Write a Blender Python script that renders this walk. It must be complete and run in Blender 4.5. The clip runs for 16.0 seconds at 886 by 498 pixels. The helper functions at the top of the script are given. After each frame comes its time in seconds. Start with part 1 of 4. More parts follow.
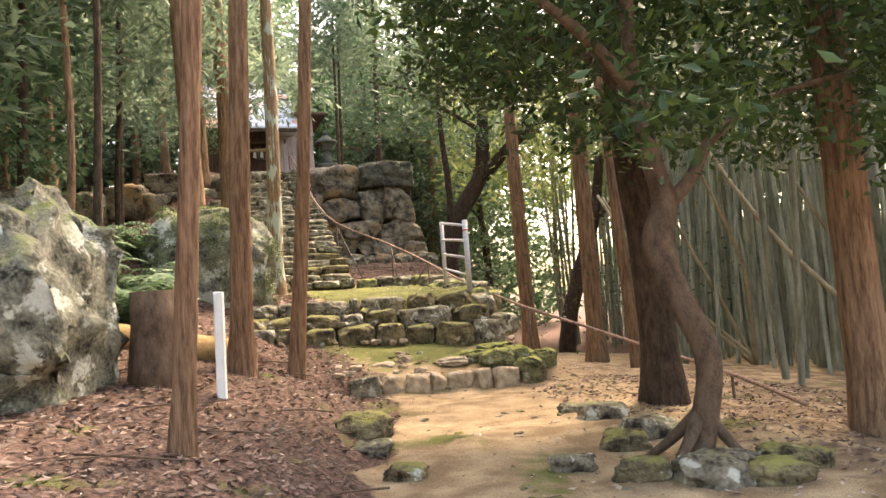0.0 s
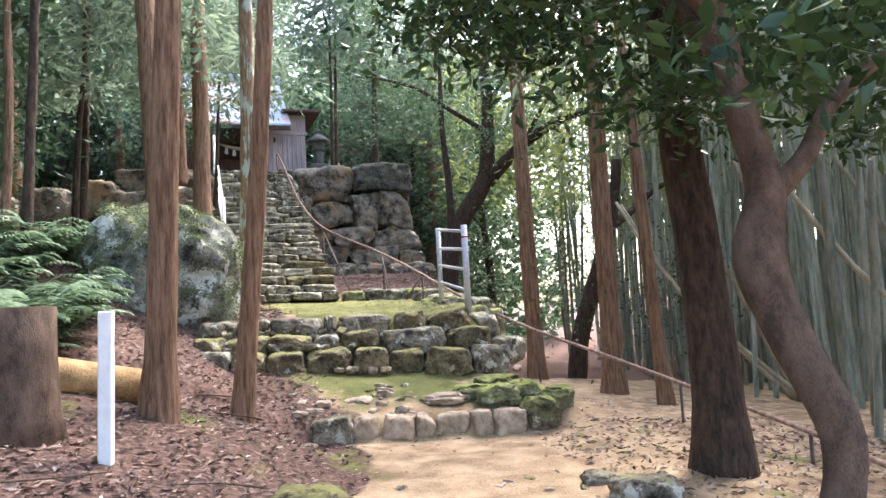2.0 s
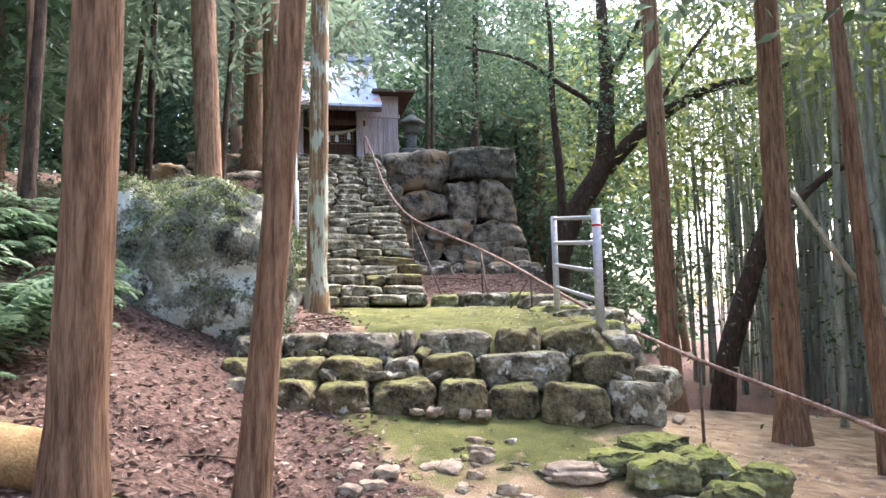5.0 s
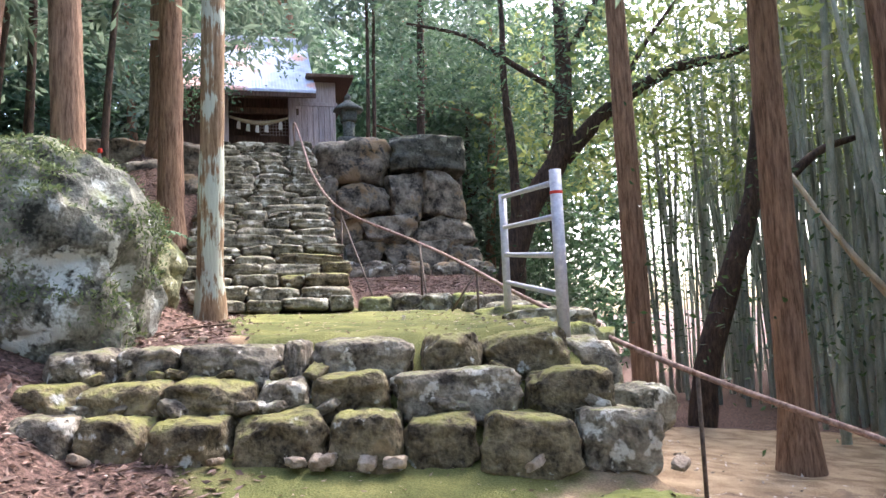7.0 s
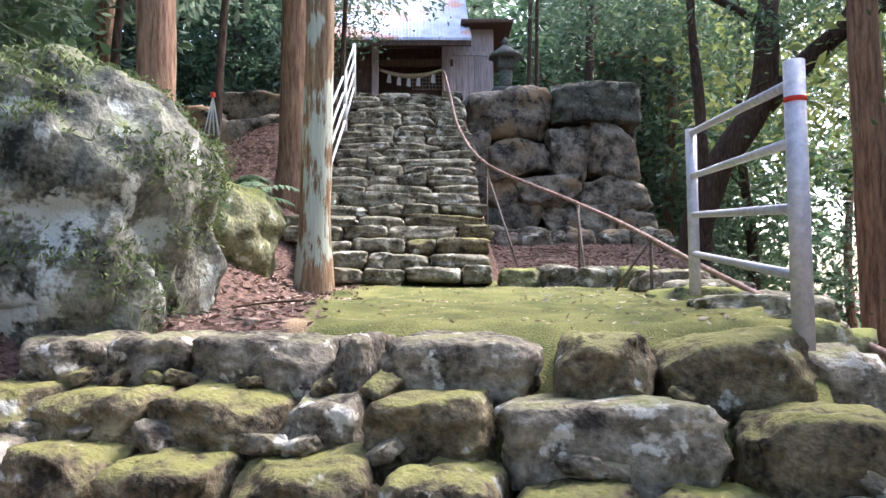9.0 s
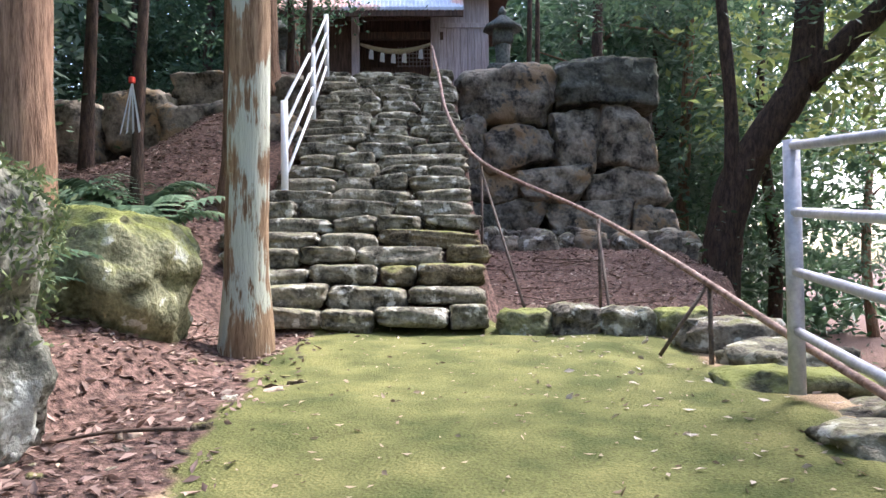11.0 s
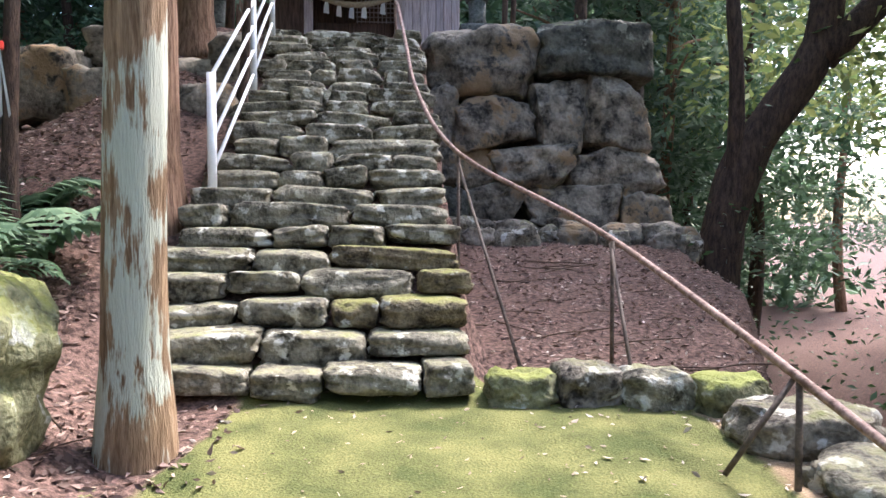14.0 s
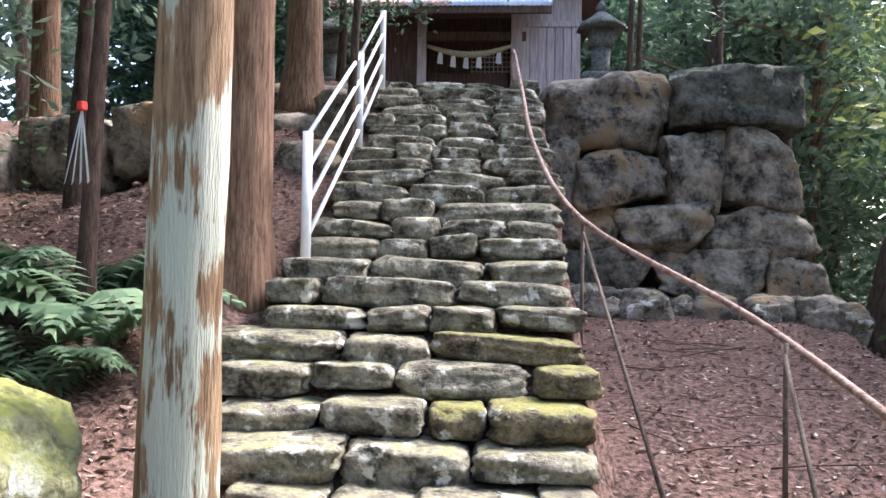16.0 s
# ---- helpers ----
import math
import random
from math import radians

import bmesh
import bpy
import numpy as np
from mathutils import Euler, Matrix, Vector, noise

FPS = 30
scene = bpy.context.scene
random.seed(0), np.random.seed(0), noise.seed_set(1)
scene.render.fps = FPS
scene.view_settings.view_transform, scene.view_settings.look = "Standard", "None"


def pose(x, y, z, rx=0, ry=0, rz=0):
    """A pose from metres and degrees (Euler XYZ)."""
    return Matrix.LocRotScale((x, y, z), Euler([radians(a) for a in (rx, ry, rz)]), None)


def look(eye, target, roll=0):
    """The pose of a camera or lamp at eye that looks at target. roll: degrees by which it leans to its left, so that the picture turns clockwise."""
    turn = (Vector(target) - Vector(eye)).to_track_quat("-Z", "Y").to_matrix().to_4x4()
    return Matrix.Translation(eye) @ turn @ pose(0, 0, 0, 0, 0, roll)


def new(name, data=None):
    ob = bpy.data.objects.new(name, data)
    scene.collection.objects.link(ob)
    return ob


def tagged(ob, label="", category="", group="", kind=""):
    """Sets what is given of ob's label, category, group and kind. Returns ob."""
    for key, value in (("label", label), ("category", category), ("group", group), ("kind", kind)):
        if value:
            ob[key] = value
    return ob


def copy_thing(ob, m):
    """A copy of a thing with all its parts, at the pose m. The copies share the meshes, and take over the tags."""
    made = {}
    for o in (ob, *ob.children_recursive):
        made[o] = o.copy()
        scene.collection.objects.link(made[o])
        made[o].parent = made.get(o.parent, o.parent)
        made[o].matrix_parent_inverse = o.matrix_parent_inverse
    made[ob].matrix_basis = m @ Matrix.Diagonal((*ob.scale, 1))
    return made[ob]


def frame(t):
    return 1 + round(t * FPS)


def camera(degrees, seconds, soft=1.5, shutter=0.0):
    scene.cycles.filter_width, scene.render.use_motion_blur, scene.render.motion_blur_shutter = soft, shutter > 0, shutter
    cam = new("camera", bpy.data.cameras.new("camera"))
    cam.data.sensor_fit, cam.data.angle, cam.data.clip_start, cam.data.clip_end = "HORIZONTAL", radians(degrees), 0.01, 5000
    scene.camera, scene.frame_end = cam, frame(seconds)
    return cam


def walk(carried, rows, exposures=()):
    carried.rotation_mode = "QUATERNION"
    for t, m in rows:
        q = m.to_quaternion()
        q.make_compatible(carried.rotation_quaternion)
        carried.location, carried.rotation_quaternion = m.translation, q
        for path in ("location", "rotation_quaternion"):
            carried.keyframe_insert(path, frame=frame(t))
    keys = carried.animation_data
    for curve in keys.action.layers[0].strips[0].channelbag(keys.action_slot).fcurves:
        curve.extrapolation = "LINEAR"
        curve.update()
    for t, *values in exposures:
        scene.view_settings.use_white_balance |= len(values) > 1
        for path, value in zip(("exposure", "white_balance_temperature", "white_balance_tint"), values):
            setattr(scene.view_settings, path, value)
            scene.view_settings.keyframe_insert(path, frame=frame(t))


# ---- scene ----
cam = camera(61.8, 16.0)
PATH = [
    (0, (1.136, -0.953, 1.268), (0.98, 1.037, 1.399), -4.4),
    (0.5, (1.077, -0.404, 1.305), (0.858, 1.583, 1.348), -2.9),
    (1, (1.067, 0.153, 1.304), (0.952, 2.148, 1.387), -3.0),
    (1.5, (1.128, 0.636, 1.372), (1.029, 2.63, 1.484), -2.0),
    (2, (1.098, 1.171, 1.382), (0.936, 3.158, 1.543), -3.1),
    (2.5, (1.108, 1.675, 1.414), (0.916, 3.651, 1.652), -1.6),
    (3, (1.077, 2.157, 1.399), (0.665, 4.106, 1.578), -1.2),
    (3.2, (1.051, 2.337, 1.42), (0.619, 4.281, 1.6), -0.7),
    (5.3, (0.561, 4.557, 1.557), (0.135, 6.505, 1.722), -1.6),
    (5.5, (0.56, 4.743, 1.541), (0.114, 6.688, 1.675), -1.8),
    (5.7, (0.629, 4.949, 1.524), (0.189, 6.886, 1.758), -3.5),
    (6, (0.573, 5.305, 1.548), (0.198, 7.257, 1.768), -4.1),
    (6.5, (0.543, 5.943, 1.501), (0.154, 7.9, 1.632), -3.0),
    (7, (0.521, 6.556, 1.472), (0.207, 8.522, 1.666), -2.5),
    (7.5, (0.569, 7.112, 1.536), (0.189, 9.072, 1.658), -0.6),
    (8, (0.459, 7.66, 1.559), (-0.007, 9.598, 1.717), -1.9),
    (8.5, (0.414, 8.249, 1.589), (-0.27, 10.122, 1.738), 0.6),
    (9, (0.276, 8.766, 1.567), (-0.482, 10.613, 1.691), -0.4),
    (9.2, (0.215, 9.014, 1.599), (-0.545, 10.858, 1.745), -0.7),
    (11.3, (-0.512, 10.945, 2.284), (-1.263, 12.798, 2.3), -1.0),
    (11.5, (-0.603, 11.085, 2.286), (-1.38, 12.928, 2.289), -2.0),
    (12, (-0.771, 11.441, 2.435), (-1.428, 13.328, 2.517), -2.6),
    (12.1, (-0.805, 11.486, 2.449), (-1.436, 13.383, 2.521), -2.4),
    (12.5, (-0.769, 11.742, 2.54), (-1.5, 13.603, 2.568), -4.8),
    (13, (-0.904, 11.925, 2.578), (-1.748, 13.736, 2.483), -0.5),
    (13.5, (-1.092, 12.093, 2.804), (-1.864, 13.935, 2.693), -2.2),
    (14, (-1.104, 12.285, 2.904), (-1.749, 14.177, 2.829), -0.1),
    (14.5, (-1.139, 12.513, 3.121), (-1.92, 14.354, 3.065), 0.4),
    (15, (-1.283, 12.651, 3.19), (-2.083, 14.483, 3.137), 0.0),
    (15.5, (-1.364, 12.903, 3.161), (-2.221, 14.71, 3.193), 0.8),
    (16, (-1.504, 13.207, 3.189), (-2.426, 14.982, 3.234), 1.0),
]
walk(cam, [(t, look(eye, target, roll)) for t, eye, target, roll in PATH], ((0.0, 2.98, 8500, 17), (0.7, 3.02, 6800, 18), (2.2, 3.08, 6150, 17), (8.0, 2.93, 5950, 20), (11.5, 2.62, 5800, 19), (13.0, 2.6, 5800, 19), (14.5, 2.84, 5850, 19), (16.0, 2.95, 5850, 20)))

# ---- light ----
world = bpy.data.worlds.new("sky")
scene.world = world
world.use_nodes = True
wn = world.node_tree
sky = wn.nodes.new("ShaderNodeTexSky")
sky.sky_type = "NISHITA"
sky.sun_disc = False
sky.sun_elevation = radians(48)
sky.sun_rotation = radians(30)
sky.air_density, sky.dust_density, sky.ozone_density = 1.0, 4.0, 1.0
wn.links.new(sky.outputs[0], wn.nodes["Background"].inputs[0])
wn.nodes["Background"].inputs[1].default_value = 0.15
sun_data = bpy.data.lights.new("sun", "SUN")
sun_data.energy, sun_data.angle, sun_data.color = 1.5, radians(14), (1.0, 0.94, 0.84)
sun = new("sun", sun_data)
sun.matrix_world = look((0, 0, 30), (-8, -14, 6))

# ---- materials ----
def material(name, dark, light, scale=6.0, rough=0.85, bump=0.4, fine=60.0, spots=None, stretch=(1, 1, 1), vary=0.12, spot_scale=3.0, spot_at=0.55, metal=0.0, top=None):
    """Two scales of grain between two colours; spots: a third colour in patches; top: a growth on upward faces."""
    m = bpy.data.materials.new(name)
    m.use_nodes = True
    nt = m.node_tree
    n, l = nt.nodes, nt.links
    b = n["Principled BSDF"]
    b.inputs["Roughness"].default_value = rough
    b.inputs["Metallic"].default_value = metal
    b.inputs["Specular IOR Level"].default_value = 0.25
    co = n.new("ShaderNodeNewGeometry")
    info = n.new("ShaderNodeObjectInfo")
    mp = n.new("ShaderNodeMapping")
    mp.inputs["Scale"].default_value = stretch
    l.new(co.outputs["Position"], mp.inputs[0])
    big = n.new("ShaderNodeTexNoise")
    big.inputs["Scale"].default_value, big.inputs["Detail"].default_value, big.inputs["Roughness"].default_value = scale, 9, 0.62
    small = n.new("ShaderNodeTexNoise")
    small.inputs["Scale"].default_value, small.inputs["Detail"].default_value = fine, 3
    for t in (big, small):
        l.new(mp.outputs[0], t.inputs[0])
    mixn = n.new("ShaderNodeMath")
    mixn.operation = "MULTIPLY_ADD"
    l.new(small.outputs[0], mixn.inputs[0])
    mixn.inputs[1].default_value = 0.36
    l.new(big.outputs[0], mixn.inputs[2])
    ramp = n.new("ShaderNodeValToRGB")
    ramp.color_ramp.elements[0].position, ramp.color_ramp.elements[1].position = 0.52, 0.84
    ramp.color_ramp.elements[0].color, ramp.color_ramp.elements[1].color = (*dark, 1), (*light, 1)
    l.new(mixn.outputs[0], ramp.inputs[0])
    col = ramp.outputs[0]

    def blend(fac, a, rgb):
        x = n.new("ShaderNodeMixRGB")
        l.new(fac, x.inputs[0])
        l.new(a, x.inputs[1])
        x.inputs[2].default_value = (*rgb, 1)
        return x.outputs[0]

    def edge(value, lo, hi):
        x = n.new("ShaderNodeMapRange")
        x.inputs[1].default_value, x.inputs[2].default_value = lo, hi
        l.new(value, x.inputs[0])
        return x.outputs[0]

    if spots:
        sp = n.new("ShaderNodeTexNoise")
        sp.inputs["Scale"].default_value, sp.inputs["Detail"].default_value = spot_scale, 9
        mp2 = n.new("ShaderNodeMapping")
        mp2.inputs["Scale"].default_value = (1, 1, 0.55 if stretch[2] < 1 else 1)
        l.new(co.outputs["Position"], mp2.inputs[0])
        l.new(mp2.outputs[0], sp.inputs[0])
        frayed = n.new("ShaderNodeMath")
        frayed.operation = "MULTIPLY_ADD"
        l.new(mixn.outputs[0], frayed.inputs[0])
        frayed.inputs[1].default_value = 0.45
        l.new(sp.outputs[0], frayed.inputs[2])
        col = blend(edge(frayed.outputs[0], spot_at + 0.305, spot_at + 0.36), col, spots)
    if top:
        sep = n.new("ShaderNodeSeparateXYZ")
        l.new(co.outputs["Normal"], sep.inputs[0])
        add = n.new("ShaderNodeMath")
        add.operation = "MULTIPLY_ADD"
        l.new(big.outputs[0], add.inputs[0])
        add.inputs[1].default_value = 2.2
        l.new(sep.outputs[2], add.inputs[2])
        col = blend(edge(add.outputs[0], top[1], top[1] + 0.5), col, top[0])
    hsv = n.new("ShaderNodeHueSaturation")
    val = n.new("ShaderNodeMapRange")
    val.inputs[3].default_value, val.inputs[4].default_value = 1 - vary, 1 + vary
    l.new(info.outputs["Random"], val.inputs[0])
    l.new(val.outputs[0], hsv.inputs["Value"])
    l.new(col, hsv.inputs["Color"])
    l.new(hsv.outputs[0], b.inputs["Base Color"])
    bp = n.new("ShaderNodeBump")
    bp.inputs["Strength"].default_value, bp.inputs["Distance"].default_value = bump, 0.045
    l.new(mixn.outputs[0], bp.inputs["Height"])
    l.new(bp.outputs[0], b.inputs["Normal"])
    return m


def leaf_material(name, dark, light, rough=0.5, glow=0.35):
    """Foliage: a colour for each leaf, and light that comes through it."""
    m = bpy.data.materials.new(name)
    m.use_nodes = True
    n, l = m.node_tree.nodes, m.node_tree.links
    b = n["Principled BSDF"]
    b.inputs["Roughness"].default_value = rough
    b.inputs["Specular IOR Level"].default_value = 0.3
    g = n.new("ShaderNodeNewGeometry")
    ramp = n.new("ShaderNodeValToRGB")
    ramp.color_ramp.elements[0].color, ramp.color_ramp.elements[1].color = (*dark, 1), (*light, 1)
    l.new(g.outputs["Random Per Island"], ramp.inputs[0])
    l.new(ramp.outputs[0], b.inputs["Base Color"])
    tr = n.new("ShaderNodeBsdfTranslucent")
    l.new(ramp.outputs[0], tr.inputs[0])
    mx = n.new("ShaderNodeMixShader")
    mx.inputs[0].default_value = glow
    l.new(b.outputs[0], mx.inputs[1])
    l.new(tr.outputs[0], mx.inputs[2])
    l.new(mx.outputs[0], n["Material Output"].inputs[0])
    return m


MOSS = (0.15, 0.155, 0.055)
STONE = material("mossy_stone", (0.028, 0.023, 0.017), (0.33, 0.29, 0.215), 4.6, fine=30, spots=(0.5, 0.48, 0.41), spot_scale=6, spot_at=0.585, top=(MOSS, 1.95), bump=1.0)
MOSSY = material("very_mossy_stone", (0.026, 0.02, 0.012), (0.25, 0.205, 0.12), 5.5, fine=35, spots=(0.46, 0.46, 0.4), spot_scale=5, spot_at=0.625, top=((0.205, 0.2, 0.062), 1.72), bump=1.0)
STAIR = material("stair_stone", (0.03, 0.027, 0.018), (0.31, 0.285, 0.205), 5, fine=30, spots=(0.5, 0.485, 0.4), spot_scale=6, spot_at=0.585, top=((0.19, 0.19, 0.08), 2.0), bump=1.0)
WALLSTONE = material("wall_stone", (0.035, 0.03, 0.023), (0.38, 0.325, 0.245), 3.4, spots=(0.3, 0.21, 0.12), spot_scale=1.1, spot_at=0.58, bump=1.0, fine=17, vary=0.3)
WALLDARK = material("dark_wall_stone", (0.02, 0.02, 0.016), (0.15, 0.145, 0.11), 3.4, spots=(0.26, 0.26, 0.2), spot_scale=2, spot_at=0.62, bump=1.0, fine=17, top=((0.1, 0.12, 0.045), 1.9))
BOULDER = material("lichened_boulder", (0.02, 0.021, 0.015), (0.33, 0.335, 0.265), 3.6, spots=(0.52, 0.56, 0.5), spot_scale=2.2, spot_at=0.57, top=((0.15, 0.175, 0.06), 1.65), bump=1.0, fine=30)
MOSSROCK = material("moss_covered_rock", (0.05, 0.05, 0.025), (0.27, 0.27, 0.15), 4, fine=30, spots=(0.45, 0.46, 0.4), spot_scale=4, spot_at=0.65, top=((0.215, 0.23, 0.06), 1.5), bump=1.0)
PALE = material("pale_stone", (0.2, 0.15, 0.1), (0.46, 0.37, 0.28), 9, bump=0.4)
# near-black tone that paints the shade in the gaps of the boulder wall
CORE = material("wall_gap_shade", (0.02, 0.017, 0.013), (0.06, 0.05, 0.04), 8)
BARK = material("cedar_bark", (0.1, 0.055, 0.032), (0.33, 0.205, 0.13), 5, stretch=(5, 5, 0.5), fine=25, bump=0.8)
LICHEN_BARK = material("lichened_cedar_bark", (0.14, 0.085, 0.045), (0.36, 0.25, 0.15), 5, stretch=(5, 5, 0.5), fine=25, bump=0.8, spots=(0.45, 0.48, 0.39), spot_scale=3.0, spot_at=0.52)
DARK_BARK = material("dark_bark", (0.025, 0.018, 0.014), (0.1, 0.065, 0.045), 6, stretch=(3, 3, 0.8), fine=30, bump=0.7)
BROWN_BARK = material("smooth_brown_bark", (0.06, 0.04, 0.028), (0.17, 0.115, 0.08), 5, stretch=(2, 2, 1), bump=0.5)
BAMBOO = material("bamboo_green", (0.14, 0.17, 0.135), (0.38, 0.4, 0.34), 4, stretch=(2, 2, 0.5), rough=0.45, bump=0.1, vary=0.3)
DRY_BAMBOO = material("dry_bamboo", (0.22, 0.18, 0.12), (0.42, 0.37, 0.27), 4, stretch=(2, 2, 0.5), rough=0.55, bump=0.1)
STEEL = material("galvanised_steel", (0.42, 0.43, 0.5), (0.62, 0.63, 0.68), 20, rough=0.5, metal=0.25, bump=0.05)
RUST = material("rusty_pipe", (0.13, 0.075, 0.055), (0.38, 0.26, 0.21), 14, rough=0.7, bump=0.3)
IRON = material("dark_iron", (0.06, 0.045, 0.035), (0.16, 0.12, 0.09), 14, rough=0.7, bump=0.2)
WHITE = material("white_paint", (0.7, 0.72, 0.72), (0.82, 0.83, 0.82), 8, bump=0.05)
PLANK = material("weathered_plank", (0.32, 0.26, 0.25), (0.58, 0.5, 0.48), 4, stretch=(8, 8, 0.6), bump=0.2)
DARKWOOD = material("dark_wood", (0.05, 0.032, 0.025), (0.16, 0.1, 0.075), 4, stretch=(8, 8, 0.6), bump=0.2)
CUTWOOD = material("cut_wood", (0.2, 0.12, 0.05), (0.5, 0.34, 0.16), 5, bump=0.4)
ROOF = material("tin_roof", (0.36, 0.4, 0.5), (0.62, 0.66, 0.75), 2, rough=0.45, bump=0.1, spots=(0.5, 0.3, 0.24), spot_scale=0.9, spot_at=0.54)
STRAW = material("straw_rope", (0.4, 0.33, 0.2), (0.62, 0.53, 0.36), 30, bump=0.4)
PAPER = material("white_paper", (0.75, 0.75, 0.75), (0.85, 0.85, 0.85), 10, bump=0.02)
GRANITE = material("dark_granite", (0.05, 0.055, 0.05), (0.16, 0.17, 0.15), 20, bump=0.4)
RED = material("red_cloth", (0.5, 0.04, 0.03), (0.7, 0.08, 0.05), 10, bump=0.1)
LEAF_DARK = leaf_material("glossy_dark_leaf", (0.018, 0.045, 0.018), (0.075, 0.135, 0.04), 0.35, 0.25)
LEAF_MID = leaf_material("forest_leaf", (0.045, 0.09, 0.05), (0.13, 0.215, 0.11), 0.5, 0.4)
LEAF_OAK = leaf_material("oak_leaf", (0.05, 0.1, 0.06), (0.15, 0.23, 0.12), 0.5, 0.35)
LEAF_CEDAR = leaf_material("cedar_needles", (0.09, 0.14, 0.095), (0.23, 0.3, 0.2), 0.7, 0.45)
LEAF_YELLOW = leaf_material("bamboo_leaf", (0.1, 0.155, 0.05), (0.3, 0.34, 0.12), 0.6, 0.5)
FERN = leaf_material("fern_leaf", (0.07, 0.13, 0.07), (0.2, 0.29, 0.16), 0.6)
MOSS_LEAF = leaf_material("moss_frond", (0.06, 0.09, 0.045), (0.2, 0.25, 0.1), 0.7, 0.3)
LITTER = leaf_material("dead_leaf", (0.07, 0.045, 0.035), (0.36, 0.25, 0.2), 0.8, 0.1)
PATH_LITTER = leaf_material("path_leaf", (0.16, 0.11, 0.07), (0.5, 0.4, 0.28), 0.8, 0.1)
PALE_LITTER = leaf_material("pale_dead_leaf", (0.3, 0.24, 0.18), (0.6, 0.52, 0.44), 0.8, 0.1)

# ---- helpers of this place ----
TURN = radians(24)
CA, SA = math.cos(TURN), math.sin(TURN)
rng = np.random.default_rng(7)


def at(u, v, z=0.0):
    """From the shrine's axes (u across, v up its stair) to the world."""
    return Vector((u * CA - v * SA, u * SA + v * CA, z))


def axes(x, y):
    return x * CA + y * SA, -x * SA + y * CA


def mesh_of(name, verts, faces, mat, smooth=False):
    me = bpy.data.meshes.new(name)
    me.from_pydata([tuple(map(float, p)) for p in verts], [], [tuple(map(int, q)) for q in faces])
    me.materials.append(mat)
    if smooth:
        me.polygons.foreach_set("use_smooth", [True] * len(me.polygons))
    me.update()
    return me


def part(name, me, parent=None, label="", m=None):
    ob = new(name, me)
    if parent:
        ob.parent = parent
    if m is not None:
        ob.matrix_basis = m
    if label:
        ob["label"] = label
    return ob


def thing(name, label, category, m=None, me=None, group="", kind=""):
    ob = new(name, me)
    if m is not None:
        ob.matrix_basis = m
    return tagged(ob, label, category, group, kind)


def box(name, x0, x1, y0, y1, z0, z1, mat, bevel=0.01):
    bm = bmesh.new()
    bmesh.ops.create_cube(bm, size=1, matrix=Matrix.Translation(((x0 + x1) / 2, (y0 + y1) / 2, (z0 + z1) / 2)) @ Matrix.Diagonal((x1 - x0, y1 - y0, z1 - z0, 1)))
    if bevel:
        bmesh.ops.bevel(bm, geom=bm.edges[:], offset=bevel, segments=1, affect="EDGES")
    me = bpy.data.meshes.new(name)
    bm.to_mesh(me)
    bm.free()
    me.materials.append(mat)
    return me


def tube(name, pts, radii, mat, sides=10, rough=0.0, seed=0, caps=True):
    """A round bar or limb along points; rough: unevenness of its radius."""
    pts = [Vector(p) for p in pts]
    verts, faces = [], []
    a = np.linspace(0, 2 * math.pi, sides, endpoint=False)
    side = None
    for i, p in enumerate(pts):
        d = (pts[min(i + 1, len(pts) - 1)] - pts[max(i - 1, 0)]).normalized()
        if side is None:
            side = d.cross(Vector((0.31, 0.95, 0.02))).normalized()
            if side.length < 0.1:
                side = d.cross(Vector((1, 0, 0))).normalized()
        side = (side - d * side.dot(d)).normalized()
        other = d.cross(side)
        r = radii[i] if hasattr(radii, "__len__") else radii
        for k in a:
            w = 1 + rough * noise.noise(Vector((math.cos(k) * 1.7 + seed, math.sin(k) * 1.7, p.z * 1.3 + i * 0.1)))
            verts.append(p + (side * math.cos(k) + other * math.sin(k)) * r * w)
    for i in range(len(pts) - 1):
        for k in range(sides):
            b, c = i * sides, (i + 1) * sides
            faces.append((b + k, b + (k + 1) % sides, c + (k + 1) % sides, c + k))
    if caps:
        faces += [tuple(range(sides))[::-1], tuple(range((len(pts) - 1) * sides, len(pts) * sides))]
    return mesh_of(name, verts, faces, mat, True)


def smooth_path(pts, n=6):
    """Points along a soft curve through the given ones."""
    p = [Vector(q) for q in pts]
    out = []
    for i in range(len(p) - 1):
        a, b, c, d = p[max(i - 1, 0)], p[i], p[i + 1], p[min(i + 2, len(p) - 1)]
        for k in range(n):
            t = k / n
            out.append(0.5 * (2 * b + (c - a) * t + (2 * a - 5 * b + 4 * c - d) * t * t + (3 * b - a - 3 * c + d) * t ** 3))
    return out + [p[-1]]


_G = {}


def cube_grid(n):
    if n not in _G:
        bm = bmesh.new()
        bmesh.ops.create_cube(bm, size=2)
        bmesh.ops.subdivide_edges(bm, edges=bm.edges[:], cuts=n, use_grid_fill=True)
        bm.verts.ensure_lookup_table()
        _G[n] = (np.array([v.co[:] for v in bm.verts]), [[v.index for v in f.verts] for f in bm.faces])
        bm.free()
    return _G[n]


